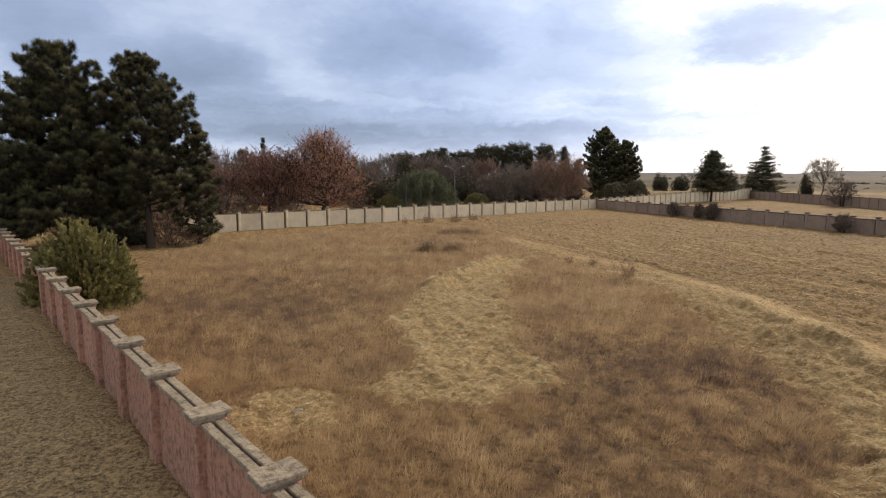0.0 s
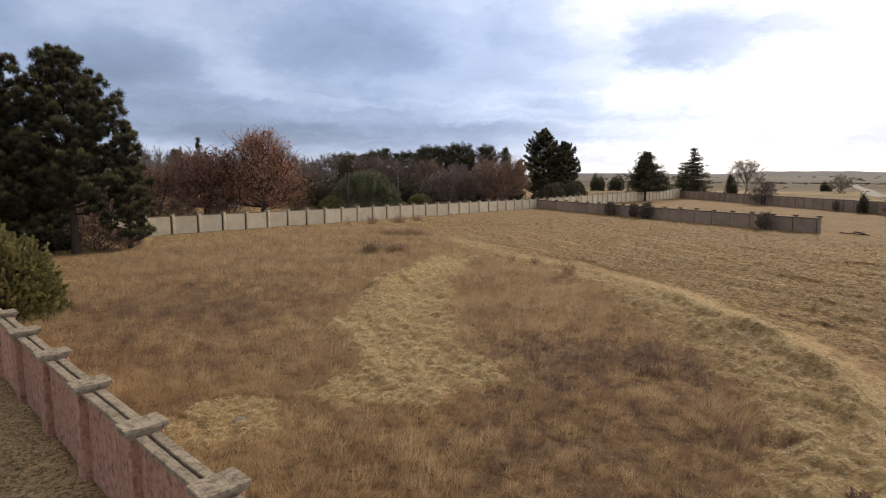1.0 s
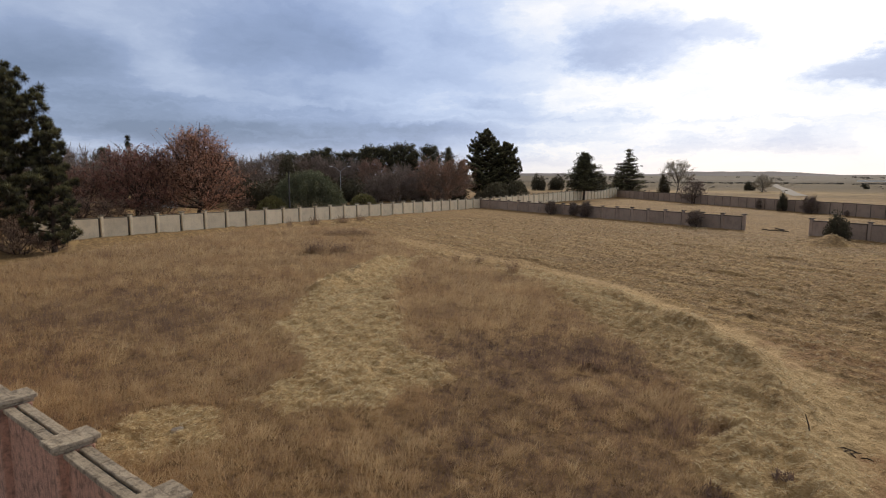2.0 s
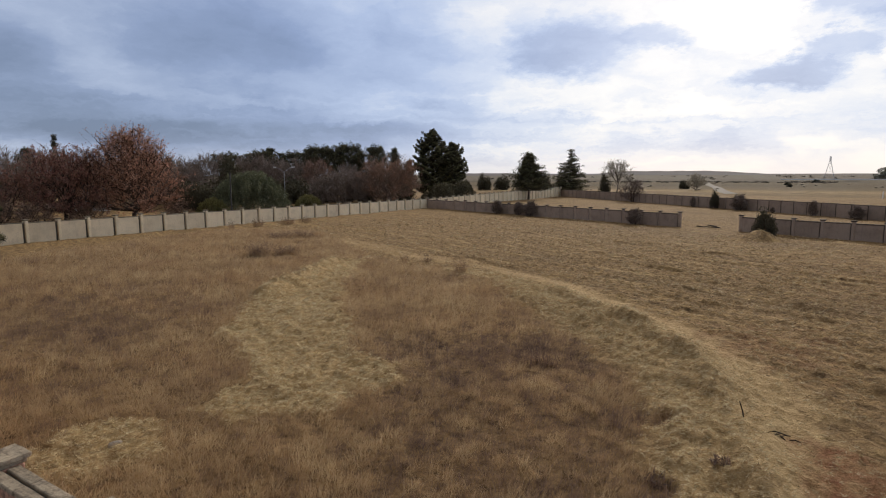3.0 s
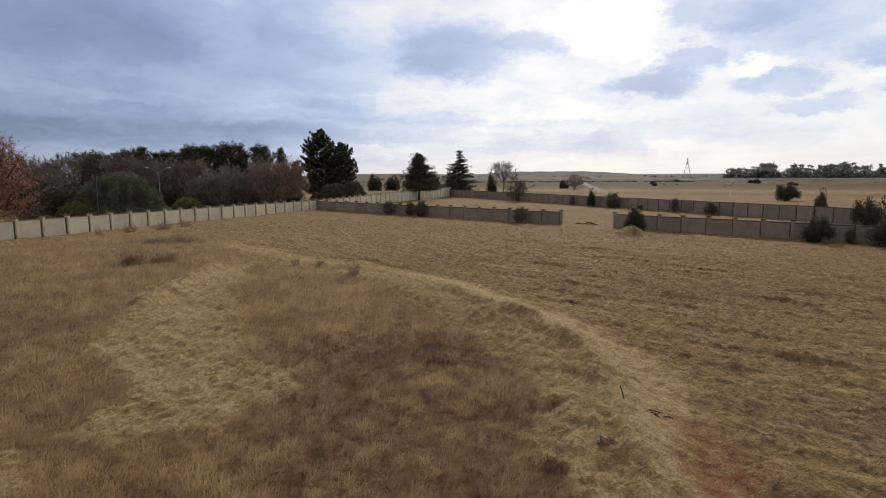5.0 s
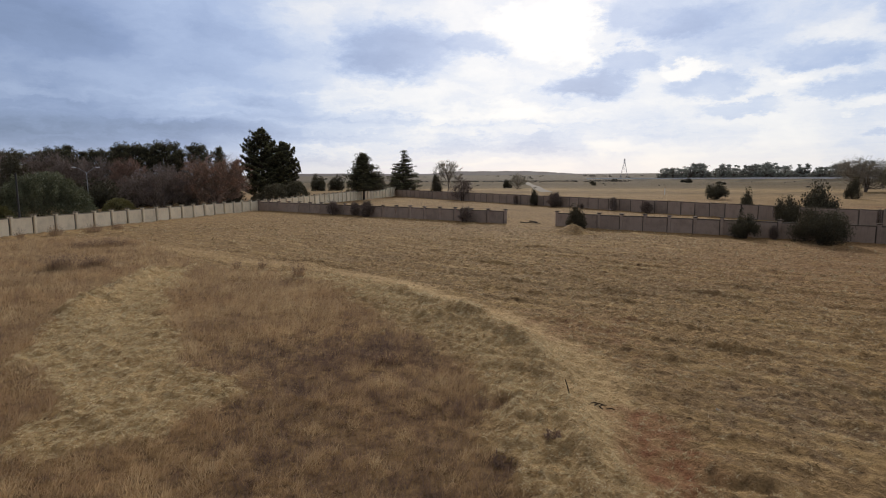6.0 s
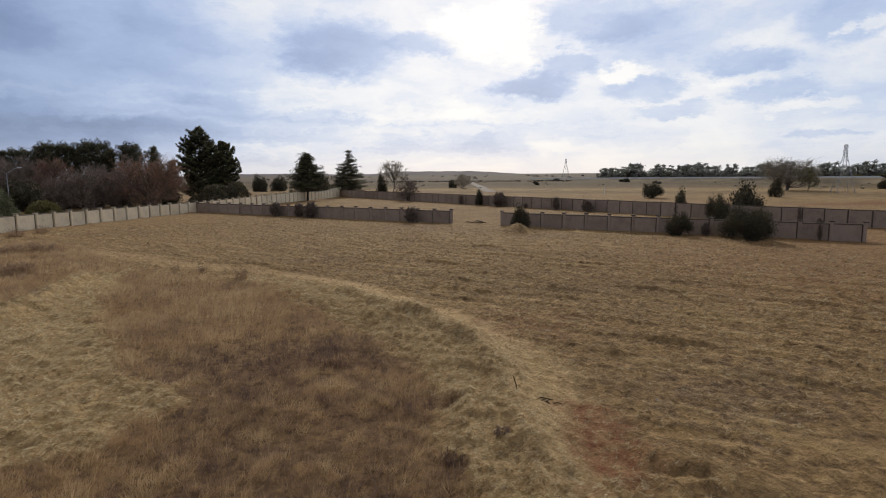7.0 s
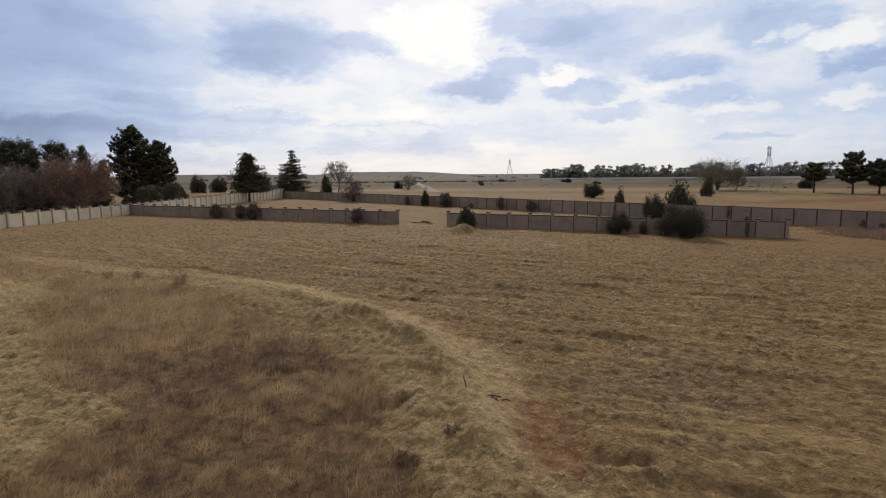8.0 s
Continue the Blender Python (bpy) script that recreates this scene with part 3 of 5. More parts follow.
def build_ground():
    gx, gy = spaced(-4300, 4300, -5, 30, 0.12, 1.055), spaced(-4300, 4300, 3, 33, 0.12, 1.055)
    X, Y = np.meshgrid(gx, gy, indexing="ij")
    k = zones(X, Y)
    Z = land(X, Y, k)
    nx, ny = X.shape
    i, j = np.meshgrid(np.arange(nx - 1), np.arange(ny - 1), indexing="ij")
    f = np.stack([i * ny + j, (i + 1) * ny + j, (i + 1) * ny + j + 1, i * ny + j + 1], -1).reshape(-1, 4)
    acc = Acc()
    acc.add(np.stack([X, Y, Z], -1).reshape(-1, 3), f4=f)
    me = acc.mesh("ground", M_GROUND, True)
    k["raked"] = rows(X, Y) * smooth(np.hypot(X - 14, Y - 18), 42, 26)
    for name in ("under", "straw", "path", "lawn", "soil", "dull", "veld", "raked"):
        at = me.attributes.new(name, "FLOAT", "POINT")
        at.data.foreach_set("value", k[name].ravel().astype(np.float32))
    tagged(new("ground", me), "dry winter veld, mown straw field with a rough uncut patch", "ground", kind="structure")


build_ground()


# ---------------------------------------------------------------- boundary walls
def run_wall(name, label, start, way, bay, bays, top, pier, panel, cap, coping, mats, pier_up=0.12, skip=(), first_pier=True, split=2, slot=0.0):
    """A straight wall of piers and panels. top(i) gives its height above sea level at bay i."""
    m_wall, m_cap = mats
    root = thing(name, label, "wall", "boundary walls", "structure")
    turn = math.degrees(math.atan2(way[1], way[0]))
    low = -0.6
    meshes = {}

    def shared(kind, *dims):
        key = (kind, *[round(d, 2) for d in dims])
        if key not in meshes:
            if kind == "panel":
                meshes[key] = box_mesh("panel", bay - pier[0] + 0.004 - slot, panel, -dims[0], 0, m_wall, 0.008)
            elif kind == "joint":
                meshes[key] = box_mesh("joint", slot + 0.03, panel * 0.45, -dims[0], 0, M_SHADED_SEAM, 0)
            elif kind == "pier":
                meshes[key] = box_mesh("pier", pier[0], pier[1], -dims[0], 0, m_wall, 0.02)
            elif kind == "cap":
                bm = bmesh.new()
                for sx, sy, a, b in ((cap[0] - 0.08, cap[1] - 0.08, 0.0, cap[2] * 0.42), (cap[0], cap[1], cap[2] * 0.42, cap[2])):
                    g = bmesh.ops.create_cube(bm, size=1)["verts"]
                    for v in g:
                        v.co = (v.co.x * sx, v.co.y * sy, a + (v.co.z + 0.5) * (b - a))
                bmesh.ops.bevel(bm, geom=bm.edges[:], offset=0.012, segments=1, affect="EDGES")
                if split == 2:
                    bmesh.ops.subdivide_edges(bm, edges=[e for e in bm.edges if e.calc_length() > 0.15], cuts=3, use_grid_fill=True)
                    for v in bm.verts:
                        v.co += Vector((noise.noise(v.co * 9), noise.noise(v.co * 9 + Vector((5, 0, 0))), noise.noise(v.co * 11 + Vector((0, 7, 0))))) * 0.016
                me = bpy.data.meshes.new("cap")
                bm.to_mesh(me)
                me.materials.append(m_cap)
                meshes[key] = me
            else:
                meshes[key] = box_mesh("coping", dims[0], dims[1], 0, coping[1], m_cap, 0.01)
        return meshes[key]

    for i in range(bays + 1):
        x, y = start[0] + way[0] * bay * i, start[1] + way[1] * bay * i
        z = top(i)
        if (i > 0 or first_pier) and i not in skip:
            h = z + pier_up - (float(base_z(x)) + low)
            p = part("pier", shared("pier", h), root, m=pose(x, y, z + pier_up, 0, rnd(-0.5, 0.5), turn + rnd(-0.6, 0.6)))
            part("cap", shared("cap"), p, "weathered slab cap", m=pose(0, 0, -0.002))
        if i < bays and i not in skip:
            x2, y2, z2 = x + way[0] * bay / 2, y + way[1] * bay / 2, (z + top(i + 1)) / 2
            h = z2 - coping[1] - (float(base_z(x2)) + low)
            part("panel", shared("panel", h), root, m=pose(x2 - way[0] * slot / 2, y2 - way[1] * slot / 2, z2 - coping[1], 0, 0, turn))
            # dark strip: panel seams, and the shadow line beside piers put in as colour
            if slot:
                j = (bay - pier[0] - slot) / 2
                part("joint", shared("joint", h), root, m=pose(x2 + way[0] * j, y2 + way[1] * j, z2 - coping[1] - 0.01, 0, 0, turn))
            clear = bay - pier[0] - 0.03
            rows = (-1, 1) if split == 2 else (0,)
            width = coping[0] / 2 - 0.022 if split == 2 else coping[0]
            if split == 2:
                # dark filler along the slit between the two coping rows
                part("joint", box_mesh("joint", clear, 0.05, 0, coping[1] * 0.35, M_DARKSTEEL, 0) if "joint" not in meshes else meshes["joint"], root, m=pose(x2, y2, z2 - coping[1], 0, 0, turn))
            for r in rows:
                pieces = 3 if split == 2 else 1
                for q in range(pieces):
                    w = clear / pieces
                    off = (q - (pieces - 1) / 2) * w
                    s = r * (coping[0] / 4 + 0.011)
                    px, py = x2 + way[0] * off - way[1] * s, y2 + way[1] * off + way[0] * s
                    part("coping", shared("coping", w - 0.012, width), root, m=pose(px, py, z2 - coping[1] + rnd(0, 0.006), rnd(-0.8, 0.8), rnd(-0.4, 0.4), turn + rnd(-0.5, 0.5)))
    return root


wall_1 = run_wall("wall_1", "pink plastered garden wall with pale weathered copings", (PINK_START[0] - PINK_DIR[0] * PINK_BAY * 4, PINK_START[1] - PINK_DIR[1] * PINK_BAY * 4),
                  PINK_DIR, PINK_BAY, 24, lambda i: 2.06 + 0.012 * i, (0.34, 0.46), 0.22, (0.42, 0.58, 0.13), (0.32, 0.07), (M_PINK, M_CAP), -0.01)
CORNER = (25.2, 94.2)
C_WAY, R_WAY, B_WAY, BAY = (0.7116, 0.7026), (0.393, -0.9195), (-0.047, -0.9989), 2.353


def cream_top(i):
    return 2.1 - 0.6 * min(max((i - 1) / 27, 0), 1) + 0.35 * min(max((i - 30) / 28, 0), 1)


wall_2 = run_wall("wall_2", "cream plastered boundary wall with narrow capped piers", (CORNER[0] - C_WAY[0] * BAY * 28, CORNER[1] - C_WAY[1] * BAY * 28), C_WAY, BAY, 60,
                  cream_top, (0.22, 0.44), 0.16, (0.38, 0.54, 0.10), (0.24, 0.07), (M_CREAM, M_CREAM_CAP), 0.12, split=1, slot=0.15)
wall_3 = run_wall("wall_3", "weathered grey boundary wall ending at an opening", (CORNER[0] + R_WAY[0] * 0.3, CORNER[1] + R_WAY[1] * 0.3), R_WAY, BAY, 19,
                  lambda i: float(base_z(25.2 + R_WAY[0] * BAY * i)) + 1.42 + 0.08 * min(i / 10, 1) + 0.03 * math.sin(i * 2.1), (0.28, 0.27), 0.18, (0.46, 0.42, 0.12), (0.26, 0.10), (M_GREY, M_GREY_CAP), 0.10, split=1, slot=0.10)
wall_4 = run_wall("wall_4", "weathered grey boundary wall beyond the opening", (45.5, 46.9), R_WAY, 2.41, 14,
                  lambda i: float(base_z(45.5 + R_WAY[0] * 2.41 * i)) + 1.52 + 0.03 * math.sin(i * 1.9), (0.28, 0.27), 0.18, (0.46, 0.42, 0.12), (0.26, 0.10), (M_GREY, M_GREY_CAP), 0.10, split=1, slot=0.10)
BACK0 = (78.7, 146.9)
wall_5 = run_wall("wall_5", "long grey precast boundary wall behind the field", BACK0, (-0.0181, -0.9998), BAY, 72,
                  lambda i: 1.25 + 0.05 * math.sin(i * 2.3) * math.sin(i * 0.7), (0.12, 0.19), 0.14, (0.17, 0.24, 0.06), (0.2, 0.09), (M_GREY, M_GREY_CAP), 0.03, split=1, slot=0.16)


# ---------------------------------------------------------------- trees and shrubs
def unit(v):
    return v / (np.linalg.norm(v, axis=-1, keepdims=True) + 1e-9)


def ball(n):
    return unit(np.random.normal(size=(n, 3)))


def needle_clumps(acc, centres, size, per, length, width, tone=0.5, tall=1.0, burst=False):
    """Bristling tufts of needles round each centre, upper side tinted paler as if lit."""
    c = np.repeat(centres, per, 0)
    s = np.repeat(size, per)[:, None]
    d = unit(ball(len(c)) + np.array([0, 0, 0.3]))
    if burst:
        base = c + d * s * 0.12
        tip = c + d * s * np.random.uniform(0.75, 1.1, (len(c), 1)) * np.array([1, 1, 1.15])
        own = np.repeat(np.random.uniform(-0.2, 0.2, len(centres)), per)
        # tint rises with d[:, 2]: light from above put into the colour
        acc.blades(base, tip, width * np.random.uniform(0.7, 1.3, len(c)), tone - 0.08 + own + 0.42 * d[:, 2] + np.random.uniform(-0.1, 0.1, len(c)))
        return
    base = c + d * s * np.random.uniform(0.35, 0.95, (len(c), 1)) * np.array([1, 1, tall])
    tip = base + unit(d * 0.7 + ball(len(c)) * 0.7) * length * np.random.uniform(0.6, 1.2, (len(c), 1))
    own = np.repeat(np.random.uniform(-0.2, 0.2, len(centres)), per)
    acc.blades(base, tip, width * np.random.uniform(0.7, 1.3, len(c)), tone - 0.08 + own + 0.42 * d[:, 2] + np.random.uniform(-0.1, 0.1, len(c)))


def pine_meshes(height, radius, limbs, profile, trunk_r, clear=0.18, per=34, clump=0.42, needle=0.34, needle_w=0.045, rise=(0.0, 0.7), steps=6, tone=0.5, tufts=False):
    wood, crown = Acc(), Acc()
    bend = np.random.uniform(-0.25, 0.25, 2)
    zz = np.linspace(0, 1, 9)
    trunk = np.stack([bend[0] * np.sin(zz * 2.5), bend[1] * np.sin(zz * 3.1), zz * height * 0.97 - 0.15], 1)
    wood.tube(trunk, trunk_r * (1 - 0.93 * zz) + 0.02 + 0.25 * trunk_r * np.exp(-zz * 30), 8)
    cs, ss = [], []
    for i in range(limbs):
        f = clear + (1 - clear) * ((i + random.random()) / limbs) ** 0.92
        ang = i * 2.39996 + rnd(-0.5, 0.5)
        ln = radius * profile(f) * (rnd(0.55, 1.2) if tufts else rnd(0.72, 1.18))
        up = rise[0] + (rise[1] - rise[0]) * f + rnd(-0.12, 0.12)
        p0 = np.array([np.interp(f, zz, trunk[:, 0]), np.interp(f, zz, trunk[:, 1]), f * height * 0.97])
        q = np.linspace(0, 1, 5)
        out = np.array([math.cos(ang), math.sin(ang), 0])
        path = p0 + out * (q * ln)[:, None] + np.array([0, 0, 1]) * (ln * (up * q + 0.22 * q ** 2.2))[:, None]
        path += np.random.normal(size=(5, 3)) * 0.04 * ln * q[:, None]
        wood.tube(path, np.linspace(max(0.02, trunk_r * 0.3 * (1 - f) + 0.025), 0.012, 5), 4)
        k = max(2, int(1.9 * ln + 1.5)) if tufts else max(2, int(steps * (0.35 + ln / radius)))
        for s in np.linspace(0.36, 1.0, k):
            c = np.array([np.interp(s, q, path[:, a]) for a in range(3)])
            if tufts:
                side = np.array([-out[1], out[0], 0])
                for w in ((-1, 1) if s < 0.97 else (0,)):
                    reach = rnd(0.2, 0.42) * max(ln, 1.2) * (1.15 - 0.75 * s)
                    tip = c + (side * w + out * 0.55) * reach + np.array([0, 0, rnd(-0.05, 0.3) * reach + 0.12])
                    wood.tube([c, (c + tip) / 2 - np.array([0, 0, 0.04]), tip], (0.014, 0.011, 0.006), 3)
                    for g in ((0.4, 1.0) if reach > 0.75 else (1.0,)):
                        cs.append(c + (tip - c) * g + np.random.normal(size=3) * 0.09)
                        ss.append(clump * rnd(0.65, 1.25))
                continue
            for _ in range(2 if s > 0.6 else 1):
                cs.append(c + np.random.normal(size=3) * np.array([0.16, 0.16, 0.09]) * radius * (0.45 + 0.55 * s) * 0.55)
                ss.append(clump * rnd(0.6, 1.15))
    for _ in range(5):
        cs.append(np.array([trunk[-1][0], trunk[-1][1], height - rnd(0.0, 0.9)]) + np.random.normal(size=3) * 0.12)
        ss.append(clump * 0.7)
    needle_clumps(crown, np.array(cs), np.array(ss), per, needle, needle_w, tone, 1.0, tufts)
    settle((wood, crown), height, None if tufts else radius * 2)
    return wood, crown


def settle(accs, height, spread):
    """Stretch a plant to its wanted height and spread."""
    p = np.concatenate([v for a in accs if a for v in a.v])
    sz = height / np.percentile(p[:, 2], 99.8)
    sx = spread / (np.percentile(np.hypot(p[:, 0], p[:, 1]), 96) * 2) if spread else 1.0
    for a in accs:
        if a:
            a.v = [v * np.array([sx, sx, sz]) for v in a.v]
            for v in a.v:
                v[:, 2] = np.minimum(v[:, 2], 1.04 * height + 0.15 * (v[:, 2] - 1.04 * height))


def tree(name, label, category, wood, crown, m, m_wood, m_crown, group=""):
    root = thing(name, label, category, group, m=m)
    part("trunk", wood.mesh("trunk", m_wood, True), root)
    part("crown", crown.mesh("crown", m_crown), root)
    return root


def spot(x, y, turn=0.0, s=1.0, sz=None, sink=0.05):
    return pose(x, y, float(land(x, y)) - sink, 0, 0, turn) @ Matrix.Diagonal((s, s, sz or s, 1))


def shrub_meshes(w, h, lobes, leaves, leaf, tone=0.5, upright=0.3, stems=9, shell=0.55):
    """A shrub of leafy lobes over a fan of stems; w and h in metres."""
    wood, crown = Acc(), Acc()
    for _ in range(stems):
        a, r = rnd(0, 6.28), rnd(0.1, 0.42) * w
        q = np.linspace(0, 1, 4)
        tip = np.array([math.cos(a) * r, math.sin(a) * r, h * rnd(0.35, 0.6)])
        path = tip * q[:, None] * np.stack([q, q, np.ones(4)], 1) + np.array([math.cos(a), math.sin(a), 0]) * 0.08
        path[0, 2] = -0.1
        wood.tube(path, np.linspace(0.035 + 0.008 * h, 0.01, 4), 4)
    for _ in range(lobes):
        a, rr = rnd(0, 6.28), math.sqrt(random.random()) * 0.36 * w
        top = h * (1 - 0.55 * (rr / (0.42 * w)) ** 2) * rnd(0.82, 1.06)
        rad = np.array([rnd(0.13, 0.21) * w, rnd(0.13, 0.21) * w, rnd(0.2, 0.3) * h])
        zc = max(rad[2] * 0.8, rnd(0.25, 1.0) * (top - rad[2]))
        c = np.array([math.cos(a) * rr, math.sin(a) * rr, zc])
        n = leaves // lobes
        d = ball(n)
        p = c + d * rad * np.random.uniform(shell, 1.08, (n, 1))
        p[:, 2] = np.abs(p[:, 2])
        al = unit(d * 0.8 + ball(n) * 0.9 + np.array([0, 0, upright]))
        # lobe tops tinted paler, undersides darker, imitating daylight from above
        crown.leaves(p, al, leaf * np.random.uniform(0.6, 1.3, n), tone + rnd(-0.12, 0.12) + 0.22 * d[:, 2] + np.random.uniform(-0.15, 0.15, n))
    settle((wood, crown), h, w)
    return wood, crown


def plume_meshes(w, h, plumes, per, length, tone=0.42):
    """A feathery shrub: upright plumes of fine leaves set over a lobed dome."""
    wood, crown = Acc(), Acc()
    for _ in range(16):
        a, r = rnd(0, 6.28), rnd(0.15, 0.4) * w
        wood.tube([(0, 0, -0.1), (math.cos(a) * r * 0.4, math.sin(a) * r * 0.4, h * 0.3), (math.cos(a) * r, math.sin(a) * r, h * rnd(0.55, 0.8))], (0.06, 0.04, 0.012), 5)
    d = ball(plumes)
    d[:, 2] = np.abs(d[:, 2]) * 1.1 - 0.15
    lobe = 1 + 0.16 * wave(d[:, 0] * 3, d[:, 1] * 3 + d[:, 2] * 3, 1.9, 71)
    c = d * np.array([w / 2, w / 2, h * 0.86]) * (lobe * np.random.uniform(0.62, 0.98, plumes))[:, None]
    c[:, 2] = np.maximum(c[:, 2], 0.12)
    axis = unit(d * np.array([0.9, 0.9, 0.7]) + np.array([0, 0, 0.4]) + np.random.normal(0, 0.25, (plumes, 3)))
    # bulging lobes paler, hollows darker: shading put into the tint
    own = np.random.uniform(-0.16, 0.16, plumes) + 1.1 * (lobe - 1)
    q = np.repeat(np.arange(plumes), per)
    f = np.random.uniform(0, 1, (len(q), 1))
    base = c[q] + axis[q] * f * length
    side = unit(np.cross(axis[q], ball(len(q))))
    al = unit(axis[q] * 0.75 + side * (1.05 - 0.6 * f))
    # tips tinted paler than the shaded plume bases
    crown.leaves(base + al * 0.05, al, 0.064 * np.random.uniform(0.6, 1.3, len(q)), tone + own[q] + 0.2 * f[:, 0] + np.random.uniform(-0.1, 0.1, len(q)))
    settle((wood, crown), h, w)
    return wood, crown


def bare_meshes(height, spread, low=0.14, trunk_r=0.2, mains=12, subs=6, twigs=3000, twig_len=0.8, twig_w=0.03, stems=1, leaf=0.0, leaves=0, wide=0.42, peak=0.75, tone=0.5):
    """A deciduous tree: limbs that fill a dome, a haze of twigs and, where asked, dry leaves that still hang."""
    wood, crown = Acc(), Acc()
    segs = []

    def limb(p, q, r0, r1, sides, sag=0.16, k=5):
        t = np.linspace(0, 1, k)
        ln = np.linalg.norm(q - p)
        mid = np.random.normal(size=3) * 0.07 * ln + np.array([0, 0, sag * ln])
        path = p + (q - p) * t[:, None] + mid * (np.sin(t * np.pi))[:, None]
        wood.tube(path, np.linspace(r0, r1, k), sides)
        return path

    def shell(f, d=None):
        """A point of the dome, f of the way to its skin."""
        d = unit(np.random.normal(size=3)) if d is None else d
        zc = wide * height
        if d[2] > 0:
            z = d[2] * (height - zc)
            r = (1 - (d[2] * f) ** 2 * 1.0) ** peak / max(math.sqrt(1 - d[2] ** 2), 0.05) if d[2] < 0.995 else 0
            return np.array([d[0] * spread / 2 * r * f, d[1] * spread / 2 * r * f, zc + z * f])
        return np.array([d[0] * spread / 2 * f, d[1] * spread / 2 * f, zc + d[2] * (zc - low * height) * f])

    starts = [np.array([math.cos(s * 6.28 / stems + 1), math.sin(s * 6.28 / stems + 1), 0]) * (0.25 if stems > 1 else 0) for s in range(stems)]
    tops = []
    for p in starts:
        lean = p * 2.2
        q = np.array([lean[0], lean[1], height * (0.62 if stems == 1 else 0.4)]) + np.random.normal(size=3) * 0.12
        tops.append(limb(p + np.array([0, 0, -0.1]), q, trunk_r, trunk_r * 0.35, 7, 0.0))
    for i in range(mains):
        tr = tops[i % stems]
        d = unit(np.array([math.cos(i * 2.4 + rnd(-0.3, 0.3)), math.sin(i * 2.4 + rnd(-0.3, 0.3)), rnd(-0.35, 1.7) if i > 1 else 6.0]))
        q = shell(rnd(0.78, 0.98), d)
        f = min(max((q[2] / height) * rnd(0.25, 0.6) * 1.5, 0.16), 0.95)
        p = np.array([np.interp(f, np.linspace(0, 1, 5), tr[:, k]) for k in range(3)])
        r = trunk_r * rnd(0.3, 0.45)
        path = limb(p, q, r, 0.02, 5, -0.1)
        segs += list(zip(path[1:-1], path[2:]))
        for j in range(subs):
            g = 0.25 + 0.7 * (j + random.random()) / subs
            p2 = np.array([np.interp(g, np.linspace(0, 1, 5), path[:, k]) for k in range(3)])
            q2 = p2 + (shell(rnd(0.8, 1.0), unit(d + np.random.normal(size=3) * 0.55)) - p2) * rnd(0.45, 0.95)
            path2 = limb(p2, q2, r * 0.45, 0.012, 4, -0.06)
            segs += list(zip(path2[:-1], path2[1:])) * 2
            for k2 in range(3):
                h2 = rnd(0.3, 0.95)
                p3 = np.array([np.interp(h2, np.linspace(0, 1, 5), path2[:, k]) for k in range(3)])
                q3 = p3 + unit(q2 - p2 + np.random.normal(size=3) * 0.6 * np.linalg.norm(q2 - p2)) * np.linalg.norm(q2 - p2) * rnd(0.35, 0.6)
                path3 = limb(p3, q3, 0.018, 0.008, 3, -0.05, 3)
                segs += list(zip(path3[:-1], path3[1:])) * 2
    s0, s1 = np.array([a for a, _ in segs]), np.array([b for _, b in segs])
    k = np.random.randint(0, len(segs), twigs)
    f = np.random.random((twigs, 1))
    b = s0[k] * (1 - f) + s1[k] * f
    out = unit(b - np.array([0, 0, wide * height * 0.7]))
    d = unit(unit(s1[k] - s0[k]) * 0.5 + out * 0.5 + ball(twigs) * 0.75 + np.array([0, 0, 0.25]))
    ln = twig_len * np.random.uniform(0.4, 1.25, (twigs, 1))
    crown.blades(b, b + d * ln, twig_w * np.random.uniform(0.7, 1.3, twigs), tone + np.random.uniform(-0.25, 0.25, twigs))
    crown2 = None
    if leaves:
        kk = np.random.randint(0, twigs, leaves)
        f = np.random.uniform(0.15, 1.05, (leaves, 1))
        p = b[kk] + d[kk] * ln[kk] * f + np.random.normal(size=(leaves, 3)) * 0.07
        crown2 = Acc()
        crown2.leaves(p, unit(ball(leaves) + np.array([0, 0, -0.4])), leaf * np.random.uniform(0.6, 1.3, leaves), np.random.uniform(0.1, 0.95, leaves))
    settle((wood, crown, crown2), height, spread)
    return wood, crown, crown2


def bare_tree(name, label, meshes, m, m_wood, m_twig, m_leaf=None, group=""):
    root = thing(name, label, "tree", group, m=m)
    w, c, l = meshes
    part("trunk", w.mesh("trunk", m_wood, True), root)
    part("crown", c.mesh("crown", m_twig), root)
    if l:
        part("foliage", l.mesh("foliage", m_leaf), root, "dry leaves still hanging")
    return root


def dome_meshes(w, h, leaves, leaf, tone=0.5):
    """A close rounded shrub: an uneven dome of leaves over short stems."""
    wood, crown = Acc(), Acc()
    for _ in range(8):
        a = rnd(0, 6.28)
        wood.tube([(0, 0, -0.1), (math.cos(a) * w * 0.12, math.sin(a) * w * 0.12, h * 0.3), (math.cos(a) * w * 0.3, math.sin(a) * w * 0.3, h * rnd(0.5, 0.75))], (0.07, 0.05, 0.015), 4)
    d = ball(leaves)
    d[:, 2] = np.abs(d[:, 2]) - 0.12
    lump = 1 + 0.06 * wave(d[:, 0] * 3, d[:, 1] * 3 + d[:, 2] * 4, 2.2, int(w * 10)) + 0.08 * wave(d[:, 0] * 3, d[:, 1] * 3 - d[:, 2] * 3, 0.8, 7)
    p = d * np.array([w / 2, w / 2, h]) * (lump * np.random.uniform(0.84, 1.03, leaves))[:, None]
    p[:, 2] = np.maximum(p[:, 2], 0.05)
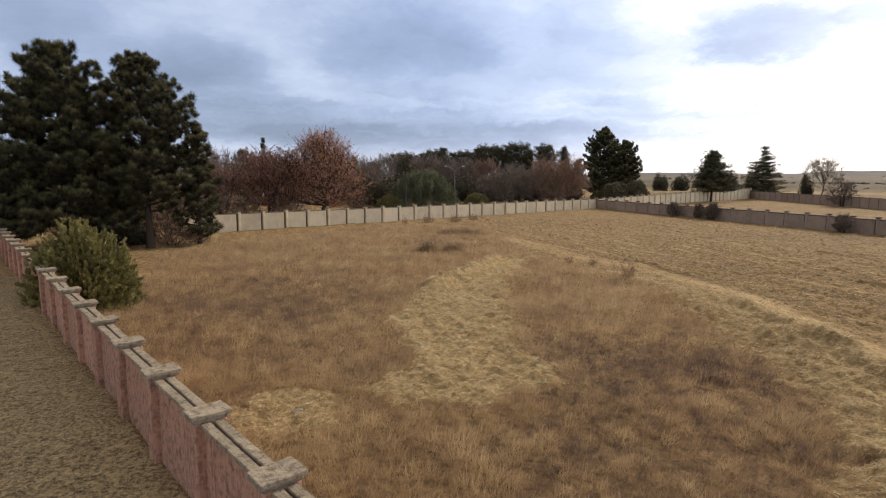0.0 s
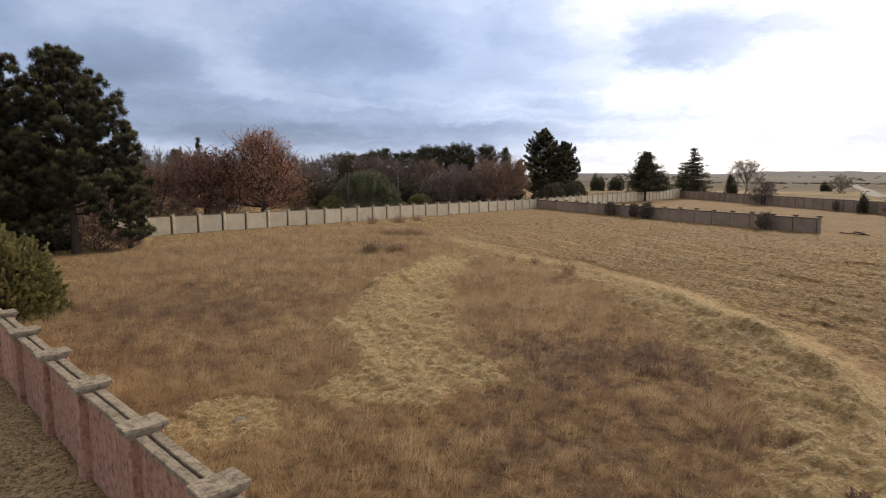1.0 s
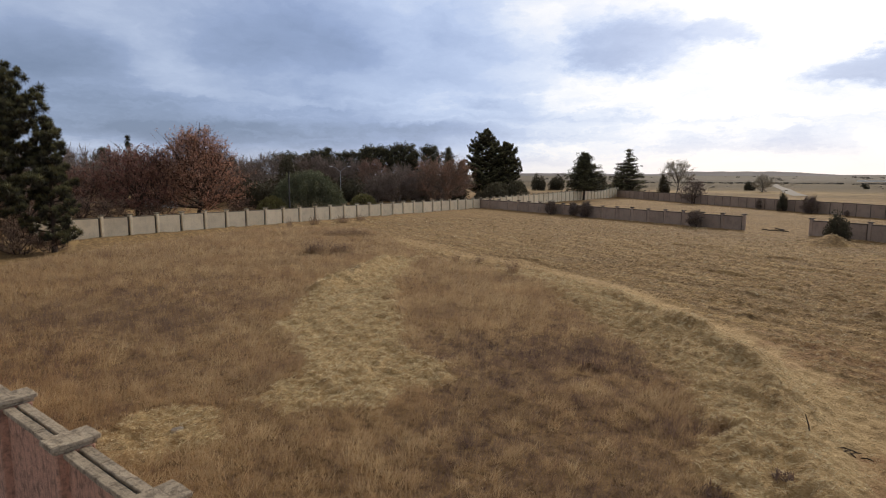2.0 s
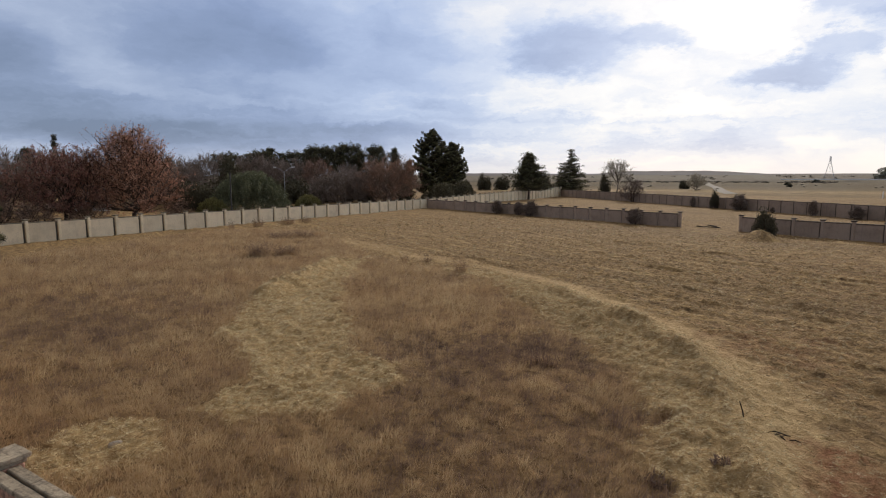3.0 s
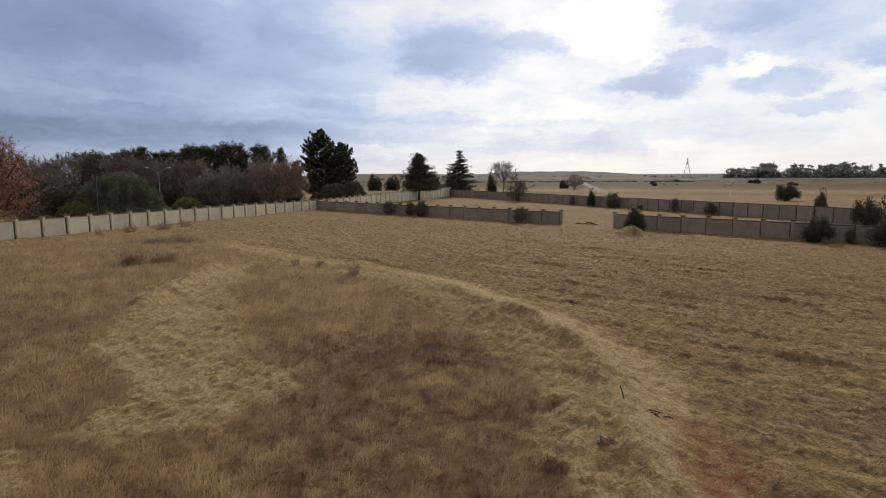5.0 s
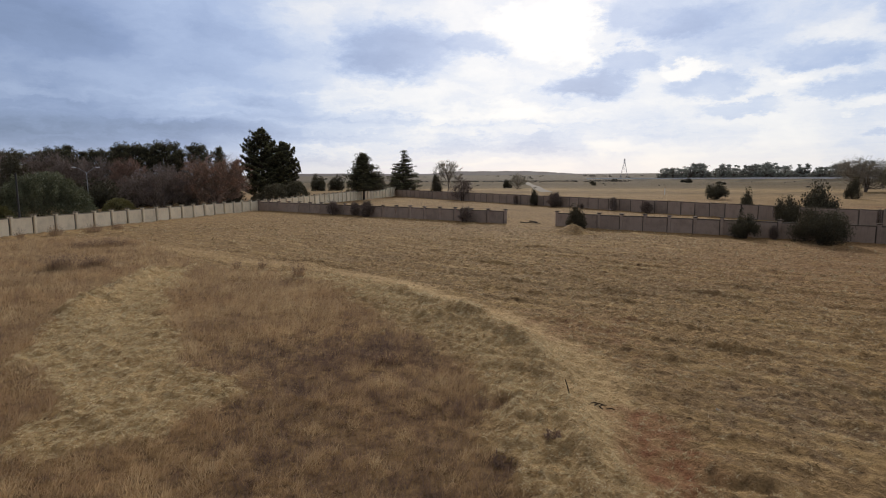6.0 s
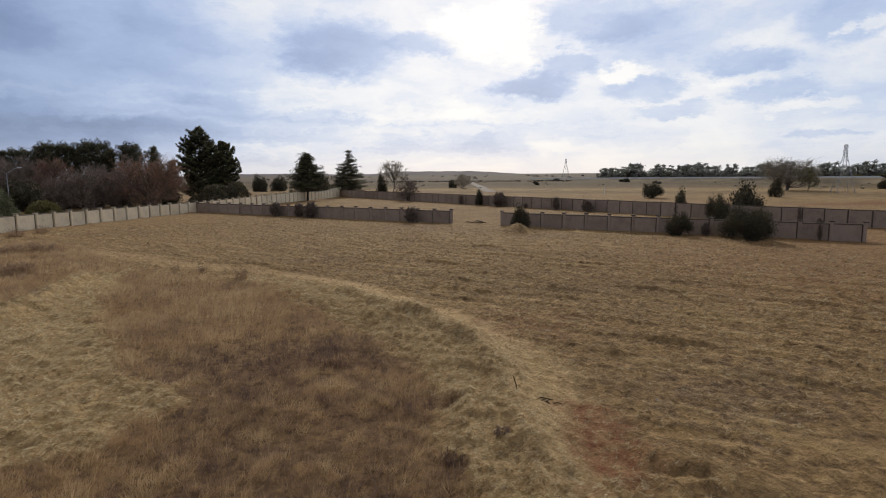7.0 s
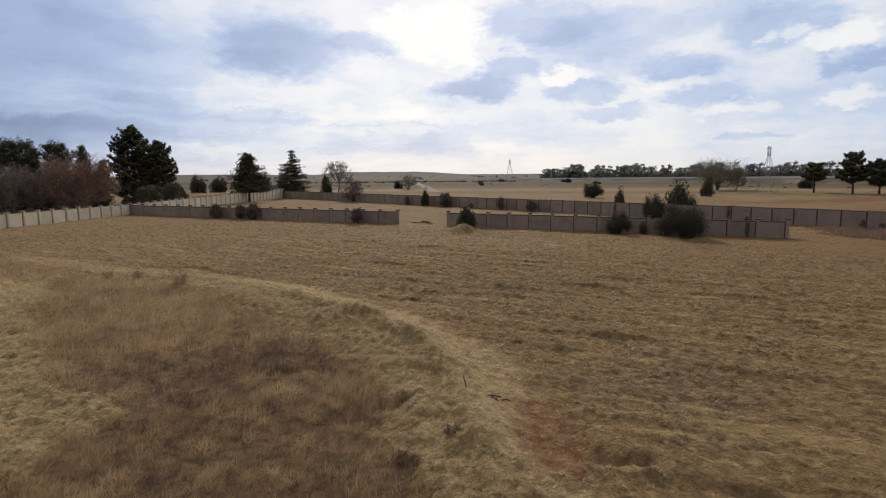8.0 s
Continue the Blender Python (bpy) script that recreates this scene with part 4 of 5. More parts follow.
    # pale crown and dark hollows are shading held in the leaf tint
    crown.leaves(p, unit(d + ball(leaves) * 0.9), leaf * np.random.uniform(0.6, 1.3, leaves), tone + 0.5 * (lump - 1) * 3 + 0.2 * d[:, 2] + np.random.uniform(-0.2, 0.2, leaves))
    settle((wood, crown), h, w)
    return wood, crown


def cedar_meshes(h, r):
    """Level tiers of branches with flat needle pads and air between them."""
    wood, crown = Acc(), Acc()
    wood.tube([(0, 0, -0.2), (0.05, 0, h * 0.5), (0, 0, h)], (0.24, 0.14, 0.02), 7)
    cs, ss = [], []
    tiers = 16
    for i in range(tiers):
        f = 0.10 + 0.88 * i / (tiers - 1)
        ln = r * (1.0 - f) ** 0.8 * (0.8 if i == 0 else 1.0) + 0.25
        for k in range(11 if i < 11 else 6):
            a = k * 0.571 + i * 0.35 + rnd(-0.25, 0.25)
            l2 = ln * rnd(0.72, 1.12)
            z0 = f * h + rnd(-0.3, 0.3)
            tip = np.array([math.cos(a) * l2, math.sin(a) * l2, z0 + 0.10 * l2])
            wood.tube([(0, 0, z0), tip * np.array([0.5, 0.5, 0]) + np.array([0, 0, z0 + 0.07 * l2]), tip], (0.06 * (1 - f) + 0.02, 0.03, 0.01), 4)
            for s in np.arange(0.3, 1.01, 0.34 / max(l2, 0.5)):
                cs.append(np.array([tip[0] * s, tip[1] * s, z0 + 0.12 * l2 * s]) + np.random.normal(size=3) * np.array([0.26, 0.26, 0.10]) * (0.5 + 0.2 * l2))
                ss.append(rnd(0.25, 0.42))
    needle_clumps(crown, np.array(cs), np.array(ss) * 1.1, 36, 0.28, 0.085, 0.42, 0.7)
    settle((wood, crown), h, r * 2)
    return wood, crown


# tall pines beside the field
def bushy(f):
    return (0.7 + 0.3 * math.sin(min(f * 3.2, 1.6))) * (1 - 0.82 * max(0, (f - 0.35) / 0.65) ** 1.5)


PINES = "tall pines by the field corner"
NEAR = dict(needle=0.16, needle_w=0.046, rise=(0.0, 0.35), steps=5, tone=0.46, tufts=True)


def shape(*stops):
    """Crown radius in metres over height fraction."""
    return lambda f: float(np.interp(f, [s[0] for s in stops], [s[1] for s in stops]))


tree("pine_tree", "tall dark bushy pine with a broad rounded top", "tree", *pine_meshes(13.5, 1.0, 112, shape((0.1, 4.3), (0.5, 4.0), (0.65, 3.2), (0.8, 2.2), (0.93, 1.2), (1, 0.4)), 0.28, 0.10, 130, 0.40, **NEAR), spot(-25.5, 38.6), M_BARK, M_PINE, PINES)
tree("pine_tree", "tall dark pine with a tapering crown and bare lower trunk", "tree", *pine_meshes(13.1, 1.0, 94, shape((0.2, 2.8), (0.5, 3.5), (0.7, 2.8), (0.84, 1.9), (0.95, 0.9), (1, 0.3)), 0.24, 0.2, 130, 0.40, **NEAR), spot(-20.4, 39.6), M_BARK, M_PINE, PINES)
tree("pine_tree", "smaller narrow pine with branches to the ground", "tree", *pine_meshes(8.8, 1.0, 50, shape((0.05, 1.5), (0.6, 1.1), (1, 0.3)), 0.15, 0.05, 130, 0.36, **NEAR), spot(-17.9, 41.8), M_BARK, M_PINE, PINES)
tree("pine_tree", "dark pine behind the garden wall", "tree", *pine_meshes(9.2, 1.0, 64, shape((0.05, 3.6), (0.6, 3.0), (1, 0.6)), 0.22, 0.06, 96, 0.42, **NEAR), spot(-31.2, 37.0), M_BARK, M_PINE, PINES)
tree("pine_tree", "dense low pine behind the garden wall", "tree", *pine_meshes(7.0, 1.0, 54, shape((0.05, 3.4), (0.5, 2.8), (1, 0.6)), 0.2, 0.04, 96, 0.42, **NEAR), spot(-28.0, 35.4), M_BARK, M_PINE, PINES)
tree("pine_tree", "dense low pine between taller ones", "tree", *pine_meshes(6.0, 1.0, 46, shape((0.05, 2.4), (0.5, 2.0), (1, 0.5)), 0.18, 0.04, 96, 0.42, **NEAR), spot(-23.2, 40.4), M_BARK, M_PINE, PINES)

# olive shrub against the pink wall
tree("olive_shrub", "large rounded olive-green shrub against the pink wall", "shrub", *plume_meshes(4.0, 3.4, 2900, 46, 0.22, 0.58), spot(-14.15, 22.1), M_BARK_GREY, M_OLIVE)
# undergrowth below the pines
for x, y, w, h, tone in ((-21.9, 40.6, 2.4, 2.3, 0.35), (-24.6, 39.3, 3.0, 2.0, 0.3), (-30.5, 33.5, 3.0, 2.2, 0.3), (-33, 31.5, 3.4, 2.6, 0.3)):
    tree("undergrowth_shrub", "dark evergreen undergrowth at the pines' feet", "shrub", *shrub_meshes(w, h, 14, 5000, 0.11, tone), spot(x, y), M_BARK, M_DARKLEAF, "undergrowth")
brush = bare_tree("bare_brush", "leafless brown brushwood under the pines", bare_meshes(2.0, 2.6, 0.05, 0.04, 12, 4, 1400, 0.5, 0.022, 4), spot(-19.7, 41.4), M_BARK, M_TWIG_RUST, group="brushwood")
for x, y, s, sz in ((-18.4, 42.4, 0.9, 0.8), (-22.8, 41.7, 1.0, 1.1), (-26.5, 41.0, 1.2, 1.2), (-30, 36.5, 1.2, 1.2), (-21.0, 43.0, 1.2, 1.1), (-24.8, 43.0, 1.3, 1.3), (-30.5, 55, 2.4, 2.2), (-27.3, 57, 2.6, 1.9), (-33.5, 52, 2.4, 2.4),
                    (-29.5, 63, 2.6, 1.8), (-26.5, 66.5, 2.2, 1.5), (-23.5, 68.5, 2.0, 1.3), (-19.5, 72, 1.9, 1.2), (-31.5, 70, 2.8, 2.4), (-11.2, 78, 1.6, 1.2)):
    copy_thing(brush, spot(x, y, rnd(0, 360), s, sz))

# autumn trees behind the cream wall
bare_tree("autumn_tree", "spreading tree with rust-orange dry leaves", bare_meshes(10.9, 11.0, 0.02, 0.24, 40, 8, 9000, 0.8, 0.022, 1, 0.12, 26000, 0.28, 0.8), spot(-15.9, 75.2), M_BARK, M_TWIG_RUST, M_RUST, "autumn trees")
bare_tree("autumn_tree", "broad tree with thinning maroon leaves", bare_meshes(8.5, 9.6, 0.0, 0.2, 24, 7, 6000, 0.8, 0.024, 2, 0.15, 14000, 0.4, 0.5), spot(-22.4, 74.5), M_BARK, M_TWIG_RUST, M_MAROON, "autumn trees")
bare_tree("autumn_tree", "low tree with dull maroon leaves", bare_meshes(6.4, 8.0, 0.0, 0.15, 18, 6, 4000, 0.8, 0.026, 2, 0.15, 5000, 0.4, 0.5), spot(-28.0, 72.5), M_BARK, M_TWIG_RUST, M_MAROON, "autumn trees")

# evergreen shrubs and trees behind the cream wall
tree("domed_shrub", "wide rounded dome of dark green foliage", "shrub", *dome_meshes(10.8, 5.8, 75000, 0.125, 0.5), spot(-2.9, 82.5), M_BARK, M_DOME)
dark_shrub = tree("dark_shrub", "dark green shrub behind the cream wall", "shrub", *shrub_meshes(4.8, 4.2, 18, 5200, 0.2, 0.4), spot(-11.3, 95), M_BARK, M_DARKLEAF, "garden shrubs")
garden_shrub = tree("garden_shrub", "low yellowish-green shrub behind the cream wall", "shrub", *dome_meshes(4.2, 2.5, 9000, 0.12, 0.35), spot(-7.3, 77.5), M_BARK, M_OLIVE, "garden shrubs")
for x, y, t, k, sz in ((5.9, 100.8, 70, 1.15, 0.85), (385, 109, 20, 2.4, 1.55), (387, 100, 140, 2.2, 1.4)):
    copy_thing(garden_shrub, spot(x, y, t, k, sz))
for x, y, s, sz in ((-13.5, 99, 1.1, 1.1), (-8.8, 92, 1.1, 1.1), (8.3, 115, 1.3, 1.0), (3.3, 120, 1.6, 1.2), (5.0, 112, 1.3, 1.1), (-1.5, 118, 1.6, 1.3), (11.5, 119, 1.5, 1.2), (17.5, 120, 1.6, 1.1), (26, 121, 1.5, 1.0), (-20, 112, 1.6, 1.2)):
    copy_thing(dark_shrub, spot(x, y, rnd(0, 360), s, sz))
tree("evergreen_tree", "dark rounded evergreen tree in the gardens", "tree", *shrub_meshes(4.9, 9.3, 26, 12000, 0.2, 0.4, 0.3, 5), spot(-7.4, 110), M_BARK, M_DARKLEAF)

# leafless garden trees, a few shapes repeated
GREY = "leafless garden trees"
grey = [bare_tree("leafless_tree", "grey-brown leafless tree in the gardens", bare_meshes(9.0, 8.5, 0.10, 0.18, 20, 6, 6500, 0.9, 0.04, 1), spot(-16.3, 124), M_BARK_GREY, M_TWIG, group=GREY),
        bare_tree("leafless_tree", "low spreading leafless tree with pale limbs", bare_meshes(6.9, 9.5, 0.08, 0.16, 20, 6, 6500, 0.8, 0.04, 3, wide=0.4), spot(13.2, 109.5), M_BARK_GREY, M_TWIG, group=GREY)]
brown = bare_tree("leafless_tree", "broad domed tree with dense brown twigs", bare_meshes(9.3, 11.4, 0.05, 0.2, 28, 7, 12000, 0.9, 0.04, 3, 0.15, 3500, 0.42, 0.5), spot(21.7, 108.8), M_BARK_GREY, M_TWIG_RUST, M_RUST, GREY)
for x, y, k, s, sz in ((-36, 93, 0, 0.95, 1.02), (-43, 96, 0, 1.0, 1.0), (-32, 100, 0, 1.05, 1.05), (-25, 104, 0, 0.95, 0.95), (-21, 118, 0, 1.0, 1.15), (-11.5, 126, 0, 1.1, 1.12), (-27, 96, 1, 1.0, 1.1),
                      (0.5, 132, 0, 1.1, 1.05), (5.5, 128, 1, 1.0, 1.35), (15.5, 124, 0, 0.9, 0.9), (17.3, 111.5, 1, 0.8, 0.95), (-4, 136, 0, 1.2, 1.15), (9.0, 110, 1, 0.7, 0.85), (28, 128, 0, 0.9, 0.8), (-33, 82, 1, 0.9, 1.15),
                      (-39, 80, 0, 1.0, 0.9), (-46, 84, 0, 1.1, 1.0), (24, 126, 1, 1.2, 1.2), (-14, 108, 1, 1.0, 1.1), (-19, 100, 1, 1.0, 1.0)):
    copy_thing(grey[k], spot(x, y, rnd(0, 360), s, sz))
bare_tree("leafless_tree", "leafless tree with reddish twigs in the gardens", bare_meshes(8.9, 7.2, 0.08, 0.16, 18, 6, 6000, 0.9, 0.04, 1, 0.14, 2500), spot(9.3, 122.6), M_BARK_GREY, M_TWIG_RUST, M_MAROON, GREY)

# pines far behind the gardens
FAR_PINES = "pines behind the gardens"


def umbrella(f):
    return 0.35 + 0.65 * math.sin(min(1, (f - 0.3) / 0.7) * 2.95) if f > 0.3 else 0.3


far = [tree("far_pine", "dark round-topped pine far behind the gardens", "tree", *pine_meshes(13.5, 3.6, 60, umbrella, 0.25, 0.42, 34, 0.72, 0.42, 0.13, (0.1, 0.6), 4, 0.35), spot(17.1, 164), M_BARK, M_PINE, FAR_PINES),
       tree("far_pine", "dark upright pine far behind the gardens", "tree", *pine_meshes(13.0, 2.9, 60, bushy, 0.25, 0.25, 34, 0.7, 0.42, 0.13, (0.1, 0.6), 4, 0.35), spot(0.2, 170), M_BARK, M_PINE, FAR_PINES)]
for x, y, k, s, sz in ((6, 170, 0, 0.8, 0.99), (12.5, 166, 0, 0.95, 1.0), (21.5, 165, 0, 0.95, 1.06), (25, 168, 1, 1.0, 1.04), (29.8, 167, 0, 0.8, 1.05), (34.5, 166, 1, 0.75, 1.06), (31.9, 136, 1, 0.5, 0.78), (-6, 172, 1, 1.1, 0.95),
                      (-12, 172, 0, 1.1, 0.9), (-19.7, 128, 1, 0.5, 0.78), (-39.2, 113, 1, 0.7, 0.84), (10, 172, 1, 1.0, 0.95), (-3, 168, 0, 0.8, 0.9), (3, 172, 1, 0.9, 0.93)):
    copy_thing(far[k], spot(x, y, rnd(0, 360), s * (1.25 if k == 0 and s > 0.6 else 1.05), sz * rnd(0.84, 1.06)))
w, c = Acc(), Acc()
w.tube([(0, 0, -0.1), (0.1, 0, 5), (0.0, 0.1, 11.4)], (0.16, 0.12, 0.03), 6)
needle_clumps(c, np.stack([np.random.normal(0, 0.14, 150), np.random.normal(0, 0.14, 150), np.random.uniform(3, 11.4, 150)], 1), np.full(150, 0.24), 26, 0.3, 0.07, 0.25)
tree("cypress_tree", "slim dark pencil-shaped cypress", "tree", w, c, spot(-32.6, 105), M_BARK, M_PINE)

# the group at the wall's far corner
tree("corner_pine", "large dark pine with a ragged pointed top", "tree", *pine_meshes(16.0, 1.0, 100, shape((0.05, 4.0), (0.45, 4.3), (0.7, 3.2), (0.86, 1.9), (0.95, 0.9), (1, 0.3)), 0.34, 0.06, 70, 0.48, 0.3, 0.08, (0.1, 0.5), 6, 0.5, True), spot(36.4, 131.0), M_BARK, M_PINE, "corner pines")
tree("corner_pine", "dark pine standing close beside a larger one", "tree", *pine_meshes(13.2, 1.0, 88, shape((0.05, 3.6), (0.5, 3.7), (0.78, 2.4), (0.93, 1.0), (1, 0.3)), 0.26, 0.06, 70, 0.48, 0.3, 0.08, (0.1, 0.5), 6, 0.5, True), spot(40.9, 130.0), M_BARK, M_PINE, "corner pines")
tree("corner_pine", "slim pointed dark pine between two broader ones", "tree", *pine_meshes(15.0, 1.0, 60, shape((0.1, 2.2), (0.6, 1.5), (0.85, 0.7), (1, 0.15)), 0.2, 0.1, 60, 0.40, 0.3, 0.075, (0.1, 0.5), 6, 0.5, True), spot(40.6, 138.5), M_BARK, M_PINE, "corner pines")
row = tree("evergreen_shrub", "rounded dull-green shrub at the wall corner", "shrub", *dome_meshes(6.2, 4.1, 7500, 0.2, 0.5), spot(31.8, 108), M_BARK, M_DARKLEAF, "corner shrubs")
copy_thing(row, spot(37.0, 110.5, 80, 0.95, 1.12))
copy_thing(row, spot(34.5, 112.5, 160, 0.9, 1.0))
copy_thing(row, spot(29.0, 108.5, 230, 0.5, 0.6))

# free-standing conifers between the walls
tree("conifer_tree", "neat dark conical conifer on a bare trunk", "tree", *pine_meshes(11.1, 4.3, 150, lambda f: 1.12 * (1 - f) ** 0.95 + 0.03, 0.2, 0.2, 40, 0.42, 0.34, 0.07, (-0.2, 0.3), 6, 0.4), spot(59.2, 126.7), M_BARK, M_PINE)
tree("cedar_tree", "open cedar with spreading tiers of branches", "tree", *cedar_meshes(13.2, 4.8), spot(82.3, 148.5), M_BARK, M_PINE)
bare_tree("bare_tree", "pale leafless tree beyond the far wall", bare_meshes(10.6, 8.6, 0.2, 0.16, 16, 6, 3200, 0.9, 0.045, 1, wide=0.55), spot(97, 147.5), M_BARK_GREY, M_TWIG_PALE)
bare_tree("bare_tree", "broad leafless tree with several trunks", bare_meshes(11.0, 18.5, 0.16, 0.2, 46, 8, 19000, 1.1, 0.024, 4, wide=0.5, peak=0.5), spot(207.5, 78.4), M_BARK_GREY, M_TWIG_PALE)
bare_tree("bare_tree", "pale dusty leafless tree beside the dirt track", bare_meshes(6.6, 7.4, 0.15, 0.14, 16, 6, 4000, 0.9, 0.05, 2, wide=0.5), spot(152.8, 179.9), M_BARK_GREY, M_TWIG_PALE)
bare_tree("bare_tree", "half-bare tree with faded green leaves", bare_meshes(7.8, 6.0, 0.12, 0.14, 14, 6, 2500, 1.0, 0.05, 1, 0.22, 2500), spot(205, 71.5), M_BARK_GREY, M_TWIG_PALE, M_OLIVE)
bare_tree("bare_tree", "dark leafless thorn tree by the far wall", bare_meshes(5.7, 5.4, 0.08, 0.1, 16, 6, 4000, 0.7, 0.035, 3), spot(77.6, 111.5), M_BARK, M_TWIG)

RIGHT_PINES = "pines past the far wall"
for x, y, h, r, cl in ((196.0, 46.5, 8.9, 4.3, 0.40), (191.6, 36.1, 11.5, 6.0, 0.26), (190.5, 30.0, 9.5, 5.4, 0.24)):
    tree("veld_pine", "spreading pine with a visible trunk on the veld", "tree", *pine_meshes(h, r, 46, lambda f: 0.95 - 0.6 * f if f > 0.4 else 0.6 + 0.28 * f, 0.26, cl, 50, 0.62, 0.34, 0.11, (0.02, 0.12), 5, 0.55, True), spot(x, y), M_BARK, M_PINE, RIGHT_PINES)

# shrubs along the walls
small = tree("wall_shrub", "small dark evergreen shrub against the wall", "shrub", *shrub_meshes(2.2, 2.0, 24, 7000, 0.08, 0.4, 0.9, 12, 0.1), spot(51.2, 28.6, 40, 1.05, 1.15), M_BARK, M_DARKLEAF, "wall shrubs")
loose = tree("wall_shrub", "loose ragged dark shrub beside the wall", "shrub", *shrub_meshes(2.4, 2.0, 18, 4500, 0.09, 0.42, 0.8, 12, 0.2), spot(43.8, 42.3, 0, 0.85, 1.4), M_BARK, M_DARKLEAF, "wall shrubs")
thorn = bare_tree("wall_brush", "scraggy leafless bush against the wall", bare_meshes(2.1, 1.9, 0.03, 0.035, 16, 5, 3600, 0.38, 0.024, 4, 0.07, 900), spot(31.2, 77.4), M_BARK, M_TWIG, M_DARKLEAF, group="wall shrubs")
for x, y, k, s, sz in ((33.1, 74.2, 2, 0.75, 0.95), (33.9, 72.0, 2, 1.15, 1.1), (39.8, 56.8, 2, 1.0, 0.95), (76.4, 90.5, 2, 0.6, 1.0), (76.2, 84.8, 1, 0.8, 1.25), (76.0, 79.0, 2, 1.5, 1.4), (75.7, 71.8, 2, 0.4, 0.5),
                      (75.6, 64.6, 2, 0.75, 1.15), (75.4, 57.8, 2, 1.1, 0.95), (128.5, 79.0, 0, 2.2, 1.75), (77.5, 43.2, 1, 0.9, 1.55), (73.9, 36.0, 0, 1.3, 1.5), (78.5, 34.6, 1, 2.1, 1.9), (152, 60, 1, 1.6, 1.9),
                      (95.2, 150.5, 1, 1.7, 2.5), (83.2, 155, 1, 1.9, 2.3), (53.1, 27.0, 2, 0.45, 0.7), (56.7, 18.6, 2, 0.25, 0.8), (74.3, 26.6, 2, 0.3, 1.05), (74.2, 24.4, 2, 0.35, 0.5), (73.9, 12.8, 2, 0.4, 0.6), (73.9, 11.2, 2, 0.4, 0.45), (84, 121, 2, 0.35, 0.7)):
    copy_thing((small, loose, thorn)[k], spot(x, y, rnd(0, 360), s, sz))
for x, y, s, sz in ((81, 215, 1.25, 1.6), (89.5, 217, 1.3, 1.5), (107.7, 214, 0.95, 1.4), (115, 206, 0.8, 1.1), (76, 222, 0.9, 1.0), (318, 214, 0.9, 0.75), (330, 226, 0.7, 0.5), (352, 300, 1.0, 0.5), (162.4, 198.2, 0.9, 0.9), (240, 59, 1.2, 1.0), (225, 205, 0.5, 0.45), (262, 240, 0.6, 0.4), (296, 180, 0.7, 0.4), (280, 168, 0.5, 0.35), (148, 262, 0.9, 0.8), (120, 255, 0.8, 0.7), (98, 240, 0.7, 0.8)):
    copy_thing(dark_shrub, spot(x, y, rnd(0, 360), s, sz))
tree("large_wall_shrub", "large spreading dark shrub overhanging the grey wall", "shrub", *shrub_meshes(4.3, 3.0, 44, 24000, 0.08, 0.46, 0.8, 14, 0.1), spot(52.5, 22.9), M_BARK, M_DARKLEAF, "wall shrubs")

def gum_meshes(h, w, lobes, leaves, leaf):
    """A tall loose crown in separate heads above a forked trunk."""
    wood, crown = Acc(), Acc()
    for _ in range(lobes):
        a, f = rnd(0, 6.28), random.random()
        z = h * (0.14 + 0.82 * f)
        r = w * 0.42 * math.sqrt(random.random()) * (1 - 0.75 * abs(f - 0.4))
        c = np.array([math.cos(a) * r, math.sin(a) * r, z])
        wood.tube([(0, 0, -0.2), (c[0] * 0.3, c[1] * 0.3, z * 0.5), c], (0.25, 0.16, 0.05), 5)
        d = ball(leaves // lobes)
        p = c + d * np.array([w * rnd(0.07, 0.15), w * rnd(0.07, 0.15), h * rnd(0.05, 0.11)]) * np.random.uniform(0.2, 1.25, (len(d), 1))
        # upper leaves of each head get a paler tint, as if lit
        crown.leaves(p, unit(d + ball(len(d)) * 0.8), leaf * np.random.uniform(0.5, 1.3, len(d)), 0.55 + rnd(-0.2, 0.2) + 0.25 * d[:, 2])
    settle((wood, crown), h, w)
    return wood, crown


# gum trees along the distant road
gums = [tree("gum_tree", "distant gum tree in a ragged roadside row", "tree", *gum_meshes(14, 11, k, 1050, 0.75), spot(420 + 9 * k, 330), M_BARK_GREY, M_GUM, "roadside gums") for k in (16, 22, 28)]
for i in range(130):
    f = i / 129
    if f > 0.6 and i % 3 == 0:
        continue
    a = radians(53.6 + 25 * f + rnd(-0.4, 0.4))
    d = 560 - 60 * f + rnd(-25, 25)
    s = rnd(0.48, 1.05) * (0.5 + 0.06 * i if i < 8 else 1.0) * (0.9 + 0.12 * math.sin(i * 0.47))
    copy_thing(gums[i % 3], spot(d * math.sin(a), d * math.cos(a), rnd(0, 360), s * rnd(0.9, 1.45), s, sink=0.3))


# ---------------------------------------------------------------- distance
def build_far_scrub():
    """Low hedges and scattered scrub, far out on the veld."""
    acc = Acc()
    az = np.concatenate([np.random.uniform(30.5, 51, 260), np.random.uniform(20, 60, 70), np.random.uniform(30, 80, 110)])
    d = np.concatenate([np.random.normal(440, 9, 260), np.random.uniform(620, 1500, 70), np.random.uniform(230, 480, 110)])
    h = np.concatenate([np.random.uniform(0.4, 1.3, 260), np.random.uniform(1.2, 3.6, 70), np.random.uniform(0.25, 0.8, 110)])
    keep = wave(az, az * 0, 5.0, 81, 2) > -0.55
    az, d, h = np.radians(az[keep]), d[keep], h[keep]
    c = np.stack([d * np.sin(az), d * np.cos(az), -0.75 + h * 0.45], 1)
    per = 34
    q = np.repeat(np.arange(len(c)), per)
    p = c[q] + ball(len(q)) * np.stack([h * 1.5, h * 1.5, h * 0.5], 1)[q] * np.random.uniform(0.2, 1.0, (len(q), 1))
